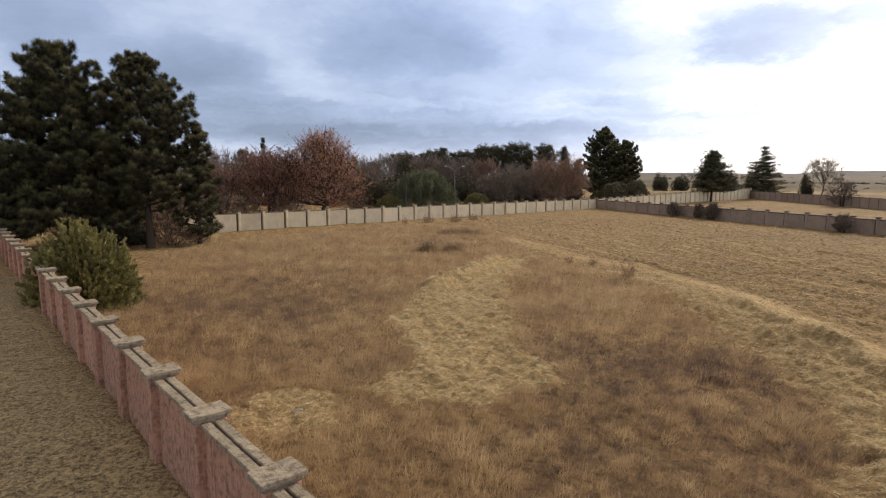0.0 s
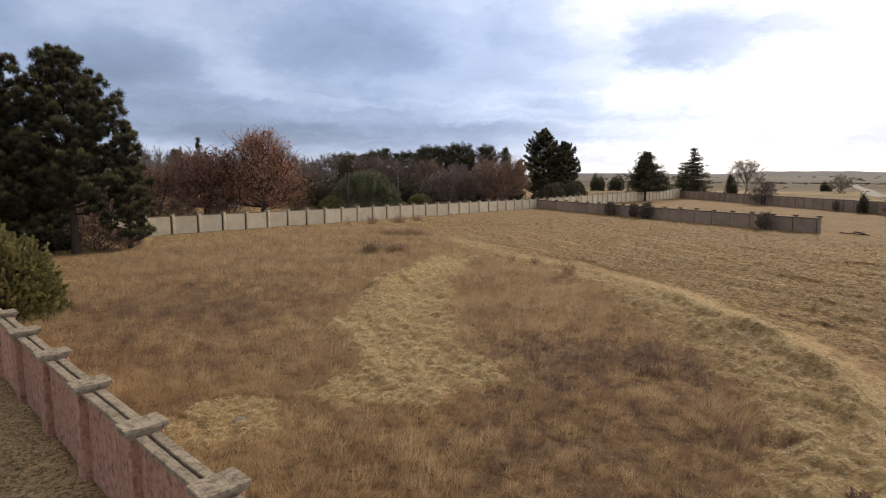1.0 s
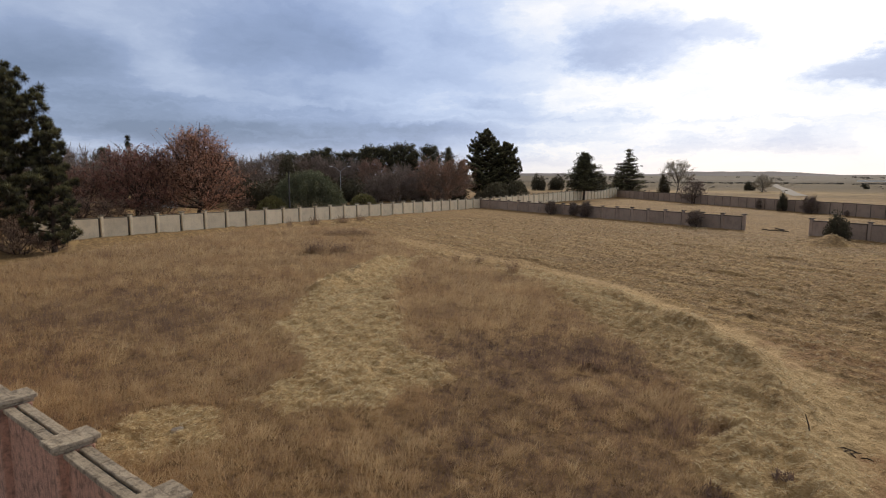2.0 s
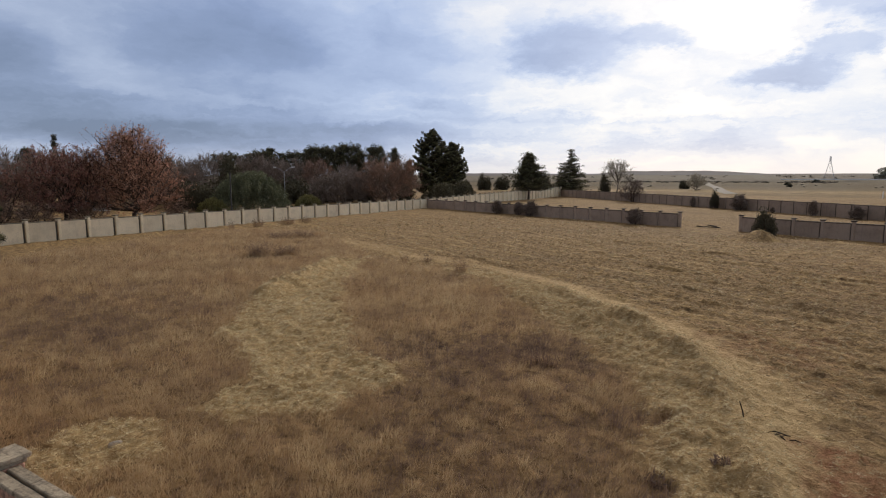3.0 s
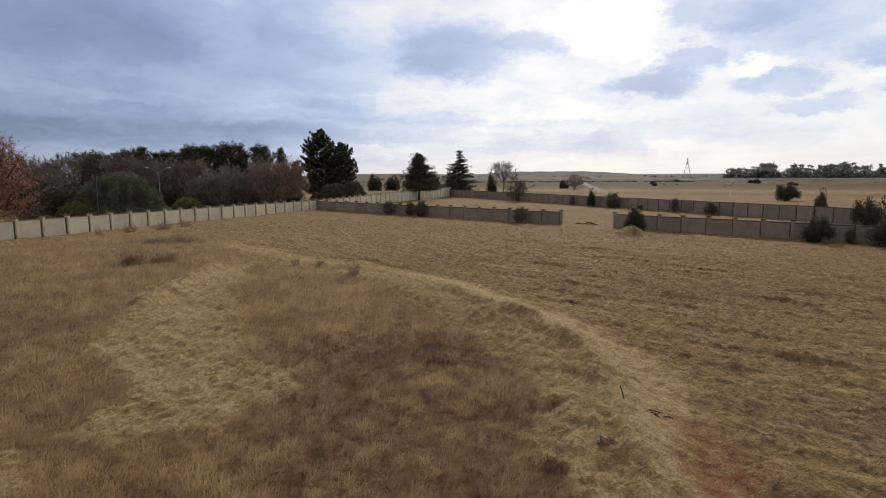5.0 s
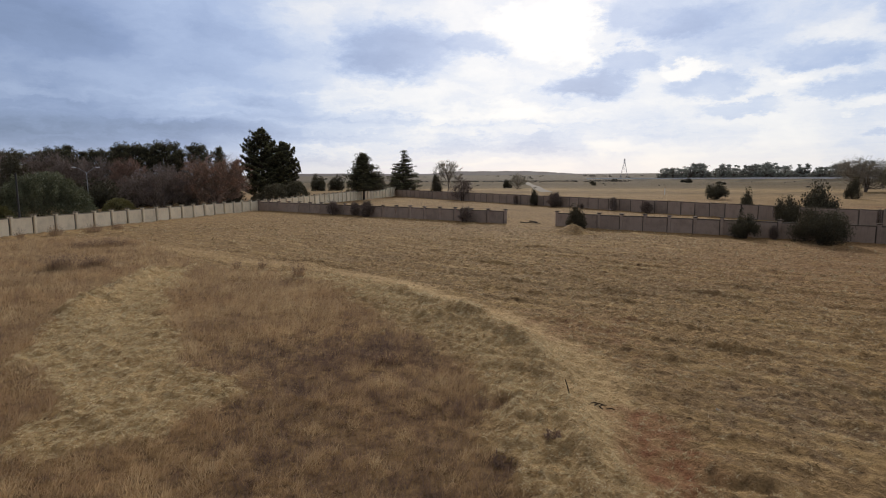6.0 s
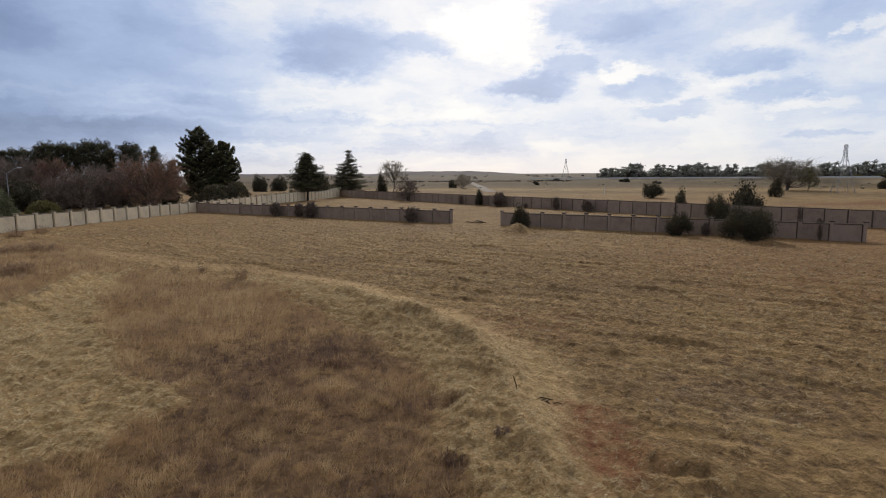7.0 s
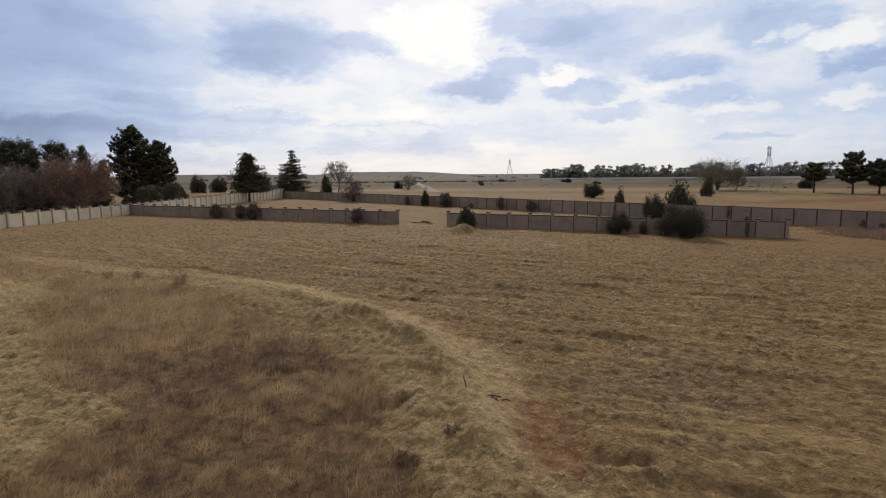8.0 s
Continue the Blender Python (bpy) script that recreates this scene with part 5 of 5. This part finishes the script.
    acc.leaves(p, ball(len(q)), h[q] * 0.42 * np.random.uniform(0.6, 1.3, len(q)), np.random.uniform(0.2, 0.7, len(q)))
    tagged(new("far_scrub", acc.mesh("far_scrub", M_SCRUB)), "dark low hedges and scrub far across the veld", "scrub", kind="stuff")


build_far_scrub()


def build_hill():
    acc = Acc()
    az = np.radians(np.linspace(16, 62, 120))
    deg = np.degrees(az)
    prof = (11.5 * smooth(deg, 31, 34.5) * smooth(deg, 46.5, 40.5) + 5.5 * smooth(deg, 49, 43) + 4.5 * smooth(deg, 30, 22)) * (1 + 0.04 * np.sin(deg * 3.1)) + 0.5
    rows = []
    for d, k in ((2300, -0.2), (2450, 0.45), (2650, 0.85), (2800, 1.0), (3100, 0.9), (3400, -0.2)):
        rows.append(np.stack([d * np.sin(az), d * np.cos(az), prof * k - 0.75], 1))
    n = len(az)
    i, j = np.meshgrid(np.arange(len(rows) - 1), np.arange(n - 1), indexing="ij")
    f = np.stack([i * n + j, i * n + j + 1, (i + 1) * n + j + 1, (i + 1) * n + j], -1).reshape(-1, 4)
    acc.add(np.concatenate(rows), f4=f)
    m, nd, b = material("hazy_hill", 0.95, 0.05)
    v = nd.noise(where(nd), 0.006, 5)
    # grey-mauve stops hold the air's haze as surface colour
    link(nd, nd.ramp(v, [(0.3, (0.13, 0.115, 0.112)), (0.7, (0.185, 0.162, 0.153))]), b.inputs["Base Color"])
    tagged(new("hill", acc.mesh("hill", m, True)), "low flat-topped brown hill on the horizon", "hill", kind="structure")


build_hill()


def build_road():
    """A main road on a low bank, with a pale crash barrier."""
    root = thing("road", "distant main road on a low grassy bank", "road", kind="structure")
    az = np.radians(np.linspace(47, 100, 60))
    d = np.interp(np.degrees(az), [47, 56, 77, 100], [560, 480, 350, 300])
    top = 5.6 - d * np.tan(radians(0.60))
    out = np.stack([np.sin(az), np.cos(az)], 1)
    prof = ((-26, None), (-4, 0.0), (4, 0.02), (26, None))
    bank, tar, rail = Acc(), Acc(), Acc()
    n = len(az)
    i = np.arange(n - 1)

    def strip(acc, rows):
        base = np.concatenate(rows)
        for k in range(len(rows) - 1):
            acc.add(np.concatenate(rows[k:k + 2]), f4=np.stack([i, i + 1, n + i + 1, n + i], 1))

    rows = [np.column_stack([out * (d + o)[:, None], (top + z if z is not None else np.full(n, -1.0))]) for o, z in prof]
    strip(bank, rows)
    strip(tar, [np.column_stack([out * (d + o)[:, None], top + 0.05]) for o in (-3.9, 3.9)])
    strip(rail, [np.column_stack([out * (d + o)[:, None], top + z]) for o, z in ((-3.6, 0.2), (-3.6, 0.95), (-3.5, 0.95), (-3.5, 0.2))])
    m, nd, b = material("grassy_bank", 0.95, 0.05)
    v = nd.noise(where(nd), 0.05, 5)
    link(nd, nd.ramp(v, [(0.35, (0.075, 0.06, 0.04)), (0.5, (0.15, 0.118, 0.074)), (0.65, (0.24, 0.185, 0.115))]), b.inputs["Base Color"])
    part("bank", bank.mesh("bank", m, True), root)
    part("carriageway", tar.mesh("carriageway", M_ROAD), root)
    part("crash_barrier", rail.mesh("crash_barrier", M_WHITE), root, "pale steel barrier")


build_road()


def build_track():
    """A pale dirt track that runs away across the veld."""
    acc = Acc()
    pts = ((135, 143.5, 1.6), (157, 172, 1.8), (188, 208, 1.6), (218, 246, 1.5), (310, 356, 1.5))
    q = np.linspace(0, 1, 24)
    px, py, pw = (np.interp(q, np.linspace(0, 1, 5), [p[k] for p in pts]) for k in range(3))
    rows = [np.column_stack([px + pw * s, py - pw * s * 0.7, np.full(24, -0.75 + 0.06) + 0.06 * (s == 0)]) for s in (-1, 0, 1)]
    i = np.arange(23)
    for k in (0, 1):
        acc.add(np.concatenate(rows[k:k + 2]), f4=np.stack([i, i + 1, 24 + i + 1, 24 + i], 1))
    tagged(new("dirt_track", acc.mesh("dirt_track", M_TRACK, True)), "pale dusty dirt track crossing the veld", "track", kind="structure")


M_TRACK = plain("pale_dust", (0.25, 0.205, 0.15), 0.95)
build_track()


def build_pylon(x, y, h, bar=0.0075, splay=0.12, group="pylons"):
    """A lattice pylon: four splayed legs, a narrow head, cross-arms and bracing."""
    root = thing("pylon", "steel lattice power pylon on splayed legs", "pylon", group, m=spot(x, y, 40))
    t = bar * h
    w0, w1, wz = splay * h, 0.16 * splay * h, 0.78 * h
    for sx in (-1, 1):
        for sy in (-1, 1):
            a = Acc()
            a.tube([(sx * w0, sy * w0, -0.2), (sx * w1, sy * w1, wz), (sx * w1 * 0.7, sy * w1 * 0.7, h)], (t, t, t * 0.8), 4)
            part("leg", a.mesh("leg", M_STEEL), root)
    for k, (z0, z1) in enumerate(((0.0, 0.34), (0.34, 0.6), (0.6, 0.78), (0.78, 0.86), (0.86, 0.93), (0.93, 1.0))):
        a = Acc()
        wa, wb = (np.interp(z, [0, 0.78, 1], [w0, w1, w1 * 0.7]) for z in (z0, z1))
        for sx, sy, ex, ey in ((-1, -1, 1, -1), (1, -1, 1, 1), (1, 1, -1, 1), (-1, 1, -1, -1)):
            for p, q, r, s in ((sx, sy, ex, ey), (ex, ey, sx, sy)):
                a.tube([(p * wa, q * wa, z0 * h), (r * wb, s * wb, z1 * h)], (t * 0.55, t * 0.55), 3)
            a.tube([(sx * wb, sy * wb, z1 * h), (ex * wb, ey * wb, z1 * h)], (t * 0.55, t * 0.55), 3)
        part("brace", a.mesh("brace", M_STEEL), root)
    for z in (0.80, 0.88, 0.97):
        for s in (-1, 1):
            a = Acc()
            for o in (-0.6, 0.6):
                a.tube([(s * w1, o * w1, z * h), (s * 0.10 * h, 0, (z + 0.012) * h)], (t * 0.7, t * 0.5), 3)
            a.tube([(s * 0.095 * h, 0, (z + 0.012) * h), (s * 0.095 * h, 0, (z - 0.04) * h)], (t * 0.8, t * 0.8), 4)
            part("crossarm", a.mesh("crossarm", M_STEEL), root)
    return root


build_pylon(500.9, 413.9, 21.5, 0.0085, 0.20)
build_pylon(189.4, 57.1, 13.7, 0.0036, 0.17)


# ---------------------------------------------------------------- street lamp and post
def build_lamp(x, y, h):
    root = thing("street_lamp", "double-armed grey steel street lamp", "street lamp", m=spot(x, y, 8))
    a = Acc()
    a.tube([(0, 0, -0.2), (0, 0, 0.9), (0, 0, h * 0.86)], (0.11, 0.09, 0.05), 8)
    part("pole", a.mesh("pole", M_STEEL, True), root)
    for s in (-1, 1):
        b = Acc()
        q = np.linspace(0, 1, 7)
        b.tube(np.stack([s * 1.45 * q ** 0.8, 0 * q, h * 0.86 + h * 0.135 * np.sin(q * 1.5)], 1), np.full(7, 0.035), 6)
        arm = part("arm", b.mesh("arm", M_STEEL, True), root)
        part("lamp_head", box_mesh("lamp_head", 0.62, 0.22, -0.07, 0.07, M_WHITE, 0.05, 2), arm, "pale lamp housing", m=pose(s * 1.72, 0, h * 0.995, 0, -s * 6))


build_lamp(2.3, 112, 6.9)
post = thing("field_post", "slim dark steel post in front of the wall", "post", m=spot(-4.35, 66.6))
a = Acc()
a.tube([(0, 0, -0.3), (0, 0, 3), (0.02, 0, 5.5)], (0.085, 0.08, 0.07), 8)
part("shaft", a.mesh("shaft", M_DARKSTEEL, True), post)
part("end_cap", box_mesh("end_cap", 0.2, 0.2, 5.49, 5.58, M_DARKSTEEL, 0.02), post)


MARKER = (146.0, 105.8)
marker = thing("field_marker", "small pale triangular frame standing in the veld", "marker", m=spot(*MARKER, 35, 1.3))
for p, q in (((-0.62, 0), (0, 1.35)), ((0, 1.35), (0.62, 0)), ((-0.42, 0.45), (0.42, 0.45))):
    a = Acc()
    a.tube([(p[0], 0, p[1] - 0.05), (q[0], 0, q[1])], (0.07, 0.07), 6)
    part("bar", a.mesh("bar", M_WHITE, True), marker)


# ---------------------------------------------------------------- house glimpsed behind the autumn trees
def build_house(x, y, turn, w, d, h):
    root = thing("house", "low white house with a grey roof behind trees", "house", m=spot(x, y, turn))
    part("wall", box_mesh("wall", w, d, -0.2, h, M_WHITE, 0.02), root)
    bm = bmesh.new()
    o, r = 0.5, h + 1.6
    pts = [(-w / 2 - o, -d / 2 - o, h), (w / 2 + o, -d / 2 - o, h), (w / 2 + o, d / 2 + o, h), (-w / 2 - o, d / 2 + o, h), (-w / 2 + 1.5, 0, r), (w / 2 - 1.5, 0, r)]
    v = [bm.verts.new(p) for p in pts]
    for f in ((0, 1, 5, 4), (1, 2, 5), (2, 3, 4, 5), (3, 0, 4), (3, 2, 1, 0)):
        bm.faces.new([v[k] for k in f])
    me = bpy.data.meshes.new("roof")
    bm.to_mesh(me)
    me.materials.append(M_ROOF)
    part("roof", me, root, m=pose(0, 0, 0.01))
    for k in (-0.3, 0.05, 0.33):
        win = part("window", box_mesh("window", 1.3, 0.08, 0.9, 2.0, M_WHITE, 0.01), root, m=pose(k * w, -d / 2 - 0.02, 0))
        part("pane", box_mesh("pane", 1.14, 0.05, 0.98, 1.92, M_DARKSTEEL, 0.0), win, m=pose(0, -0.025, 0))


build_house(-25.4, 95.5, 12, 4.5, 4, 2.2)


# ---------------------------------------------------------------- grass
def scatter(n, x0, x1, y0, y1):
    return np.random.uniform(x0, x1, n), np.random.uniform(y0, y1, n)


def build_tall_grass():
    acc = Acc()
    for x0, x1, y0, y1, dens, ln, wd in ((-13, 11.5, 5.0, 16, 1150, 0.40, 0.0075), (-14, 11.5, 16, 26, 560, 0.42, 0.011), (-18, 11.5, 26, 38, 300, 0.42, 0.016), (-19, 8, 38, 61, 130, 0.42, 0.026)):
        x, y = scatter(int((x1 - x0) * (y1 - y0) * dens), x0, x1, y0, y1)
        k = zones(x, y)
        # tussocks: thicker in clumps
        clump = wave(x, y, 0.9, 21) * 0.5 + wave(x, y, 0.4, 22) * 0.5
        keep = np.random.random(len(x)) < k["tall"] * np.clip(0.7 + 0.7 * clump, 0.2, 1)
        x, y, clump = x[keep], y[keep], clump[keep]
        z = land(x, y)
        fray = 0.55 * wave(x, y, 1.8, 23) + 0.5 * wave(x, y, 0.6, 24)
        weed = smooth(1 - np.hypot((x - 6.2) / 4.6, (y - 15.5) / 3.8) + fray, 0.0, 0.75)
        weed = np.maximum(weed, 0.62 * smooth(1 - np.hypot((x + 7.5) / 6.0, (y - 23) / 8.5) + 1.2 * fray, 0, 0.8))
        weed = np.maximum(weed, 0.8 * smooth(1 - np.hypot((x - 4.8) / 4.2, (y - 9.3) / 3.6) + 1.3 * fray, 0, 0.8))
        spots = smooth(wave(x, y, 0.7, 29), 0.35, 0.65)
        weed = np.maximum(weed, 0.5 * spots)
        n = len(x)
        h = ln * 0.86 * np.random.uniform(0.4, 1.45, n) * (1 + 0.25 * wave(x, y, 5, 26)) * (1 - 0.25 * weed) * (0.8 + 0.35 * clump)
        wind = 0.15 + 0.15 * wave(x, y, 4, 27)
        lean = np.stack([wind + np.random.normal(0, 0.46, n), -0.08 + np.random.normal(0, 0.46, n), np.ones(n)], 1)
        base = np.stack([x, y, z - 0.02], 1)
        tint = 0.585 + 0.12 * wave(x, y, 6, 28) + 0.13 * wave(x, y, 1.6, 30) + 0.15 * clump + np.random.normal(0, 0.07, n) - 0.44 * weed
        acc.blades(base, base + unit(lean) * h[:, None], wd * np.random.uniform(0.6, 1.5, n), tint)
    # brown rank grass round the end of the far walls
    x, y = scatter(26000, 58, 82, 0, 20)
    keep = inside(x, y, BROWN) + 1.5 * wave(x, y, 3, 24) + 1.0 * wave(x, y, 0.9, 25) > 0.3
    x, y = x[keep], y[keep]
    base = np.stack([x, y, land(x, y) - 0.02], 1)
    acc.blades(base, base + unit(np.random.normal(0, 0.4, (len(x), 3)) + np.array([0, 0, 1])) * np.random.uniform(0.2, 0.75, len(x))[:, None], np.random.uniform(0.03, 0.06, len(x)), np.random.normal(0.3, 0.08, len(x)))
    tagged(new("tall_grass", acc.mesh("tall_grass", M_GRASS)), "uncut dry golden-brown grass with grey weeds", "grass", kind="stuff")


def build_straw():
    """Raked wisps of cut stalks, heaped in small tufts on the mown ground."""
    acc = Acc()
    for x0, x1, y0, y1, dens, size, per, wd in ((-6, 26, 4.2, 15, 190, 0.058, 12, 0.0095), (-5, 34, 15, 27, 90, 0.08, 11, 0.013), (26, 48, 2, 15, 46, 0.105, 11, 0.017), (-4, 48, 27, 44, 24, 0.11, 10, 0.017), (34, 52, 15, 27, 24, 0.11, 10, 0.017), (-2, 40, 44, 70, 8, 0.15, 9, 0.024)):
        x, y = scatter(int((x1 - x0) * (y1 - y0) * dens), x0, x1, y0, y1)
        k = zones(x, y)
        t13 = radians(ROWS)
        heap = 0.5 + 0.5 * wave(x, y, 1.3, 31) + 0.9 * np.exp(-(((((x * math.cos(t13) - y * math.sin(t13)) + 0.6 * wave(x, y, 14, 61)) / 2.3) % 1.0 - 0.5) * 2.3 / 0.3) ** 2) + 0.4 * wave(x * math.cos(t13) - y * math.sin(t13), (x * math.sin(t13) + y * math.cos(t13)) * 0.1, 1.6, 34)
        knob = tufts(x, y)
        line = rows(x, y)
        stub = np.clip(wave(x, y * 0.8, 0.3, 95, 1) * 2.2 + 0.25, 0, 1)
        loose = k["straw"]
        heap = (heap * (0.4 + 0.8 * knob) + 0.8 * line) * (1 - loose) * (0.12 + 1.0 * stub) + loose * (0.45 + 0.3 * knob + 0.4 * stub)
        keep = np.random.random(len(x)) < (1 - k["tall"]) * (1 - k["lawn"]) * (1 - 0.65 * np.clip(k["soil"], 0, 1)) * np.clip(0.45 + 0.75 * k["straw"], 0, 1) * np.clip(heap, 0.15, 1) * (1 - 0.88 * k["path"])
        x, y = x[keep], y[keep]
        head = np.random.normal(-1.2, 1.5, len(x))
        big = size * np.random.uniform(0.6, 1.5, len(x))
        own = np.random.normal(0, 0.19, len(x)) + 0.12 * wave(x, y, 5, 33) - 0.03 + 0.18 * knob[keep] + 0.16 * line[keep] + 0.30 * loose[keep]
        q = np.repeat(np.arange(len(x)), per)
        n = len(q)
        a = head[q] + np.random.normal(0, 0.8, n)
        off = np.random.normal(0, 0.5, (n, 2)) * big[q][:, None]
        px, py = x[q] + off[:, 0], y[q] + off[:, 1]
        rise = np.random.uniform(0.0, 0.5, n) * big[q] * np.exp(-(off ** 2).sum(1) / (big[q] ** 2))
        base = np.stack([px, py, land(px, py) + rise], 1)
        d = np.stack([np.cos(a), np.sin(a), np.abs(np.random.normal(0.2, 0.42, n))], 1)
        acc.blades(base, base + d * (big[q] * np.random.uniform(0.7, 1.7, n))[:, None], wd * np.random.uniform(0.6, 1.5, n), 0.46 + own[q] + np.random.normal(0, 0.2, n) + 0.6 * rise / size * 0.5)
    tagged(new("cut_straw", acc.mesh("cut_straw", M_STRAW)), "loose pale cut straw in small raked heaps", "straw", kind="stuff")


def build_lawn():
    acc = Acc()
    x, y = scatter(420000, -22, 0, 5, 32)
    k = zones(x, y)
    keep = (k["lawn"] > 0.9) & (np.hypot(x, y) < 33) & (x > -0.95 * y)
    x, y = x[keep], y[keep]
    n = len(x)
    base = np.stack([x, y, land(x, y) - 0.005], 1)
    d = unit(np.stack([np.random.normal(0, 0.8, n), np.random.normal(0, 0.8, n), np.random.uniform(0.2, 1, n)], 1))
    acc.blades(base, base + d * np.random.uniform(0.03, 0.08, n)[:, None], np.random.uniform(0.006, 0.014, n), np.random.normal(0.5, 0.2, n) + 0.22 * wave(x, y, 1.2, 40))
    tagged(new("lawn_grass", acc.mesh("lawn_grass", M_LAWN)), "short dormant greyish lawn beside the pink wall", "grass", kind="stuff")


M_LAWN = tint_material("dormant_lawn", [(0.0, (0.10, 0.083, 0.057)), (0.5, (0.42, 0.335, 0.22)), (1.0, (0.76, 0.63, 0.43))], 0.8, 0.4, 0.9)
build_tall_grass()
build_straw()
build_lawn()


# ---------------------------------------------------------------- small things in the field
def stalk_weed(x, y, h, spread, n=60):
    """A loose tussock of dead stalks with ragged seed heads."""
    acc = Acc()
    a, r = np.random.uniform(0, 6.28, n), spread * 0.32 * np.sqrt(np.random.random(n))
    base = np.stack([r * np.cos(a), r * np.sin(a), np.full(n, -0.04)], 1)
    lean = np.stack([np.cos(a), np.sin(a), np.zeros(n)], 1) * np.random.uniform(0, 0.45, (n, 1)) * (r / spread * 3)[:, None]
    tip = base + unit(lean + np.array([0, 0, 1]) + np.random.normal(0, 0.16, (n, 3))) * (h * np.random.uniform(0.4, 1.0, n))[:, None]
    acc.blades(base, tip, np.random.uniform(0.015, 0.03, n), np.random.uniform(0.3, 0.65, n))
    k = np.random.randint(0, n, n)
    q = base[k] + (tip[k] - base[k]) * np.random.uniform(0.5, 1.0, (n, 1))
    acc.blades(q, q + unit(ball(n) + np.array([0, 0, 0.6])) * 0.13, np.full(n, 0.03), np.random.uniform(0.05, 0.35, n))
    return acc


for x, y, h, s in ((9.9, 30.1, 0.95, 0.9), (9.04, 34.0, 0.75, 0.5), (7.77, 34.85, 0.75, 0.5), (-1.3, 39.3, 1.15, 1.5), (-0.7, 39.2, 1.2, 1.5), (-1.0, 39.9, 1.0, 1.4), (0.35, 39.7, 0.9, 1.4), (1.1, 39.8, 0.9, 1.3), (0.7, 40.3, 0.8, 1.2), (-4.0, 59.5, 1.2, 0.7), (0.2, 50.5, 0.8, 2.2), (1.4, 51.2, 0.8, 2.4), (2.6, 51.0, 0.7, 2.0), (-1.6, 62.5, 1.1, 1.6), (1.5, 65.0, 1.0, 1.8), (3.6, 67.5, 0.9, 1.6), (6.9, 14.6, 0.55, 0.8), (7.3, 14.3, 0.5, 0.7), (6.3, 8.05, 0.22, 0.7), (7.45, 7.85, 0.2, 0.55)):
    tagged(new("dead_weed", stalk_weed(x, y, h, s, int(150 * s)).mesh("dead_weed", M_GRASS)), "dead brown weed standing above the grass", "weed", "dead weeds").matrix_basis = spot(x, y, rnd(0, 360))


def lump(name, label, category, x, y, sx, sy, sz, mat, turn=0):
    bm = bmesh.new()
    bmesh.ops.create_icosphere(bm, subdivisions=3, radius=1)
    for v in bm.verts:
        k = 1 + 0.28 * noise.noise(v.co * 1.7 + Vector((x, y, 0))) + 0.12 * noise.noise(v.co * 4.5)
        v.co = (v.co.x * sx * k, v.co.y * sy * k, v.co.z * sz * k)
    me = bpy.data.meshes.new(name)
    bm.to_mesh(me)
    me.materials.append(mat)
    tagged(new(name, me), label, category).matrix_basis = spot(x, y, turn, sink=-sz * 0.35)


lump("stone", "pale rough stone lying in flattened grass", "stone", -3.25, 12.2, 0.13, 0.10, 0.06, M_STONE, 20)
stick = Acc()
stick.tube([(0, 0, -0.08), (-0.04, 0.02, 0.2), (-0.1, 0.06, 0.42)], (0.016, 0.014, 0.009), 6)
tagged(new("stick", stick.mesh("stick", M_WOOD)), "dark stick standing in the straw heap", "stick").matrix_basis = spot(9.43, 9.36, 0)
for x, y, t in ((9.72, 8.85, -38), (9.86, 8.72, -10), (9.72, 8.66, 70), (10.02, 8.62, -50), (9.66, 8.74, 15), (9.82, 8.82, 120)):
    lg = Acc()
    lg.tube([(-0.25, 0, 0.03), (0, 0.05, 0.08), (0.25, -0.02, 0.04)], (0.02, 0.035, 0.018), 6)
    lg.tube([(0.05, 0.02, 0.05), (0.12, 0.1, 0.08)], (0.011, 0.005), 5)
    tagged(new("dead_branch", lg.mesh("dead_branch", M_WOOD)), "dark dead branch lying on the mown ground", "branch", "dead branches").matrix_basis = spot(x, y, t, 0.42, sink=-0.03)


def litter(x, y, sx, sy):
    bm = bmesh.new()
    bmesh.ops.create_grid(bm, x_segments=5, y_segments=4, size=0.5)
    for v in bm.verts:
        v.co = (v.co.x * sx, v.co.y * sy, 0.03 + 0.05 * noise.noise(v.co * 4.0 + Vector((x, y, 0))))
    bmesh.ops.solidify(bm, geom=bm.faces[:], thickness=0.004)
    me = bpy.data.meshes.new("litter")
    bm.to_mesh(me)
    me.materials.append(M_STONE)
    tagged(new("litter", me), "crumpled pale scrap lying in the straw", "litter").matrix_basis = spot(x, y, 25, sink=-0.02)


litter(12.1, 7.25, 0.13, 0.08)
for x, y, t, k in ((45.4, 50.2, 110, 1.6), (46.0, 51.4, 95, 1.8), (45.1, 51.0, 130, 1.5), (45.7, 50.7, 60, 1.7), (44.8, 51.8, 100, 1.5)):
    lg = Acc()
    lg.tube([(-0.35, 0, 0.05), (0, 0.04, 0.08), (0.38, -0.03, 0.05)], (0.025, 0.04, 0.02), 6)
    lg.tube([(0.05, 0.02, 0.08), (0.2, 0.18, 0.15)], (0.02, 0.008), 5)
    tagged(new("dead_branch", lg.mesh("dead_branch", M_WOOD)), "dark fallen branch lying in the wall opening", "branch", "dead branches").matrix_basis = spot(x, y, t, k, sink=0.0)
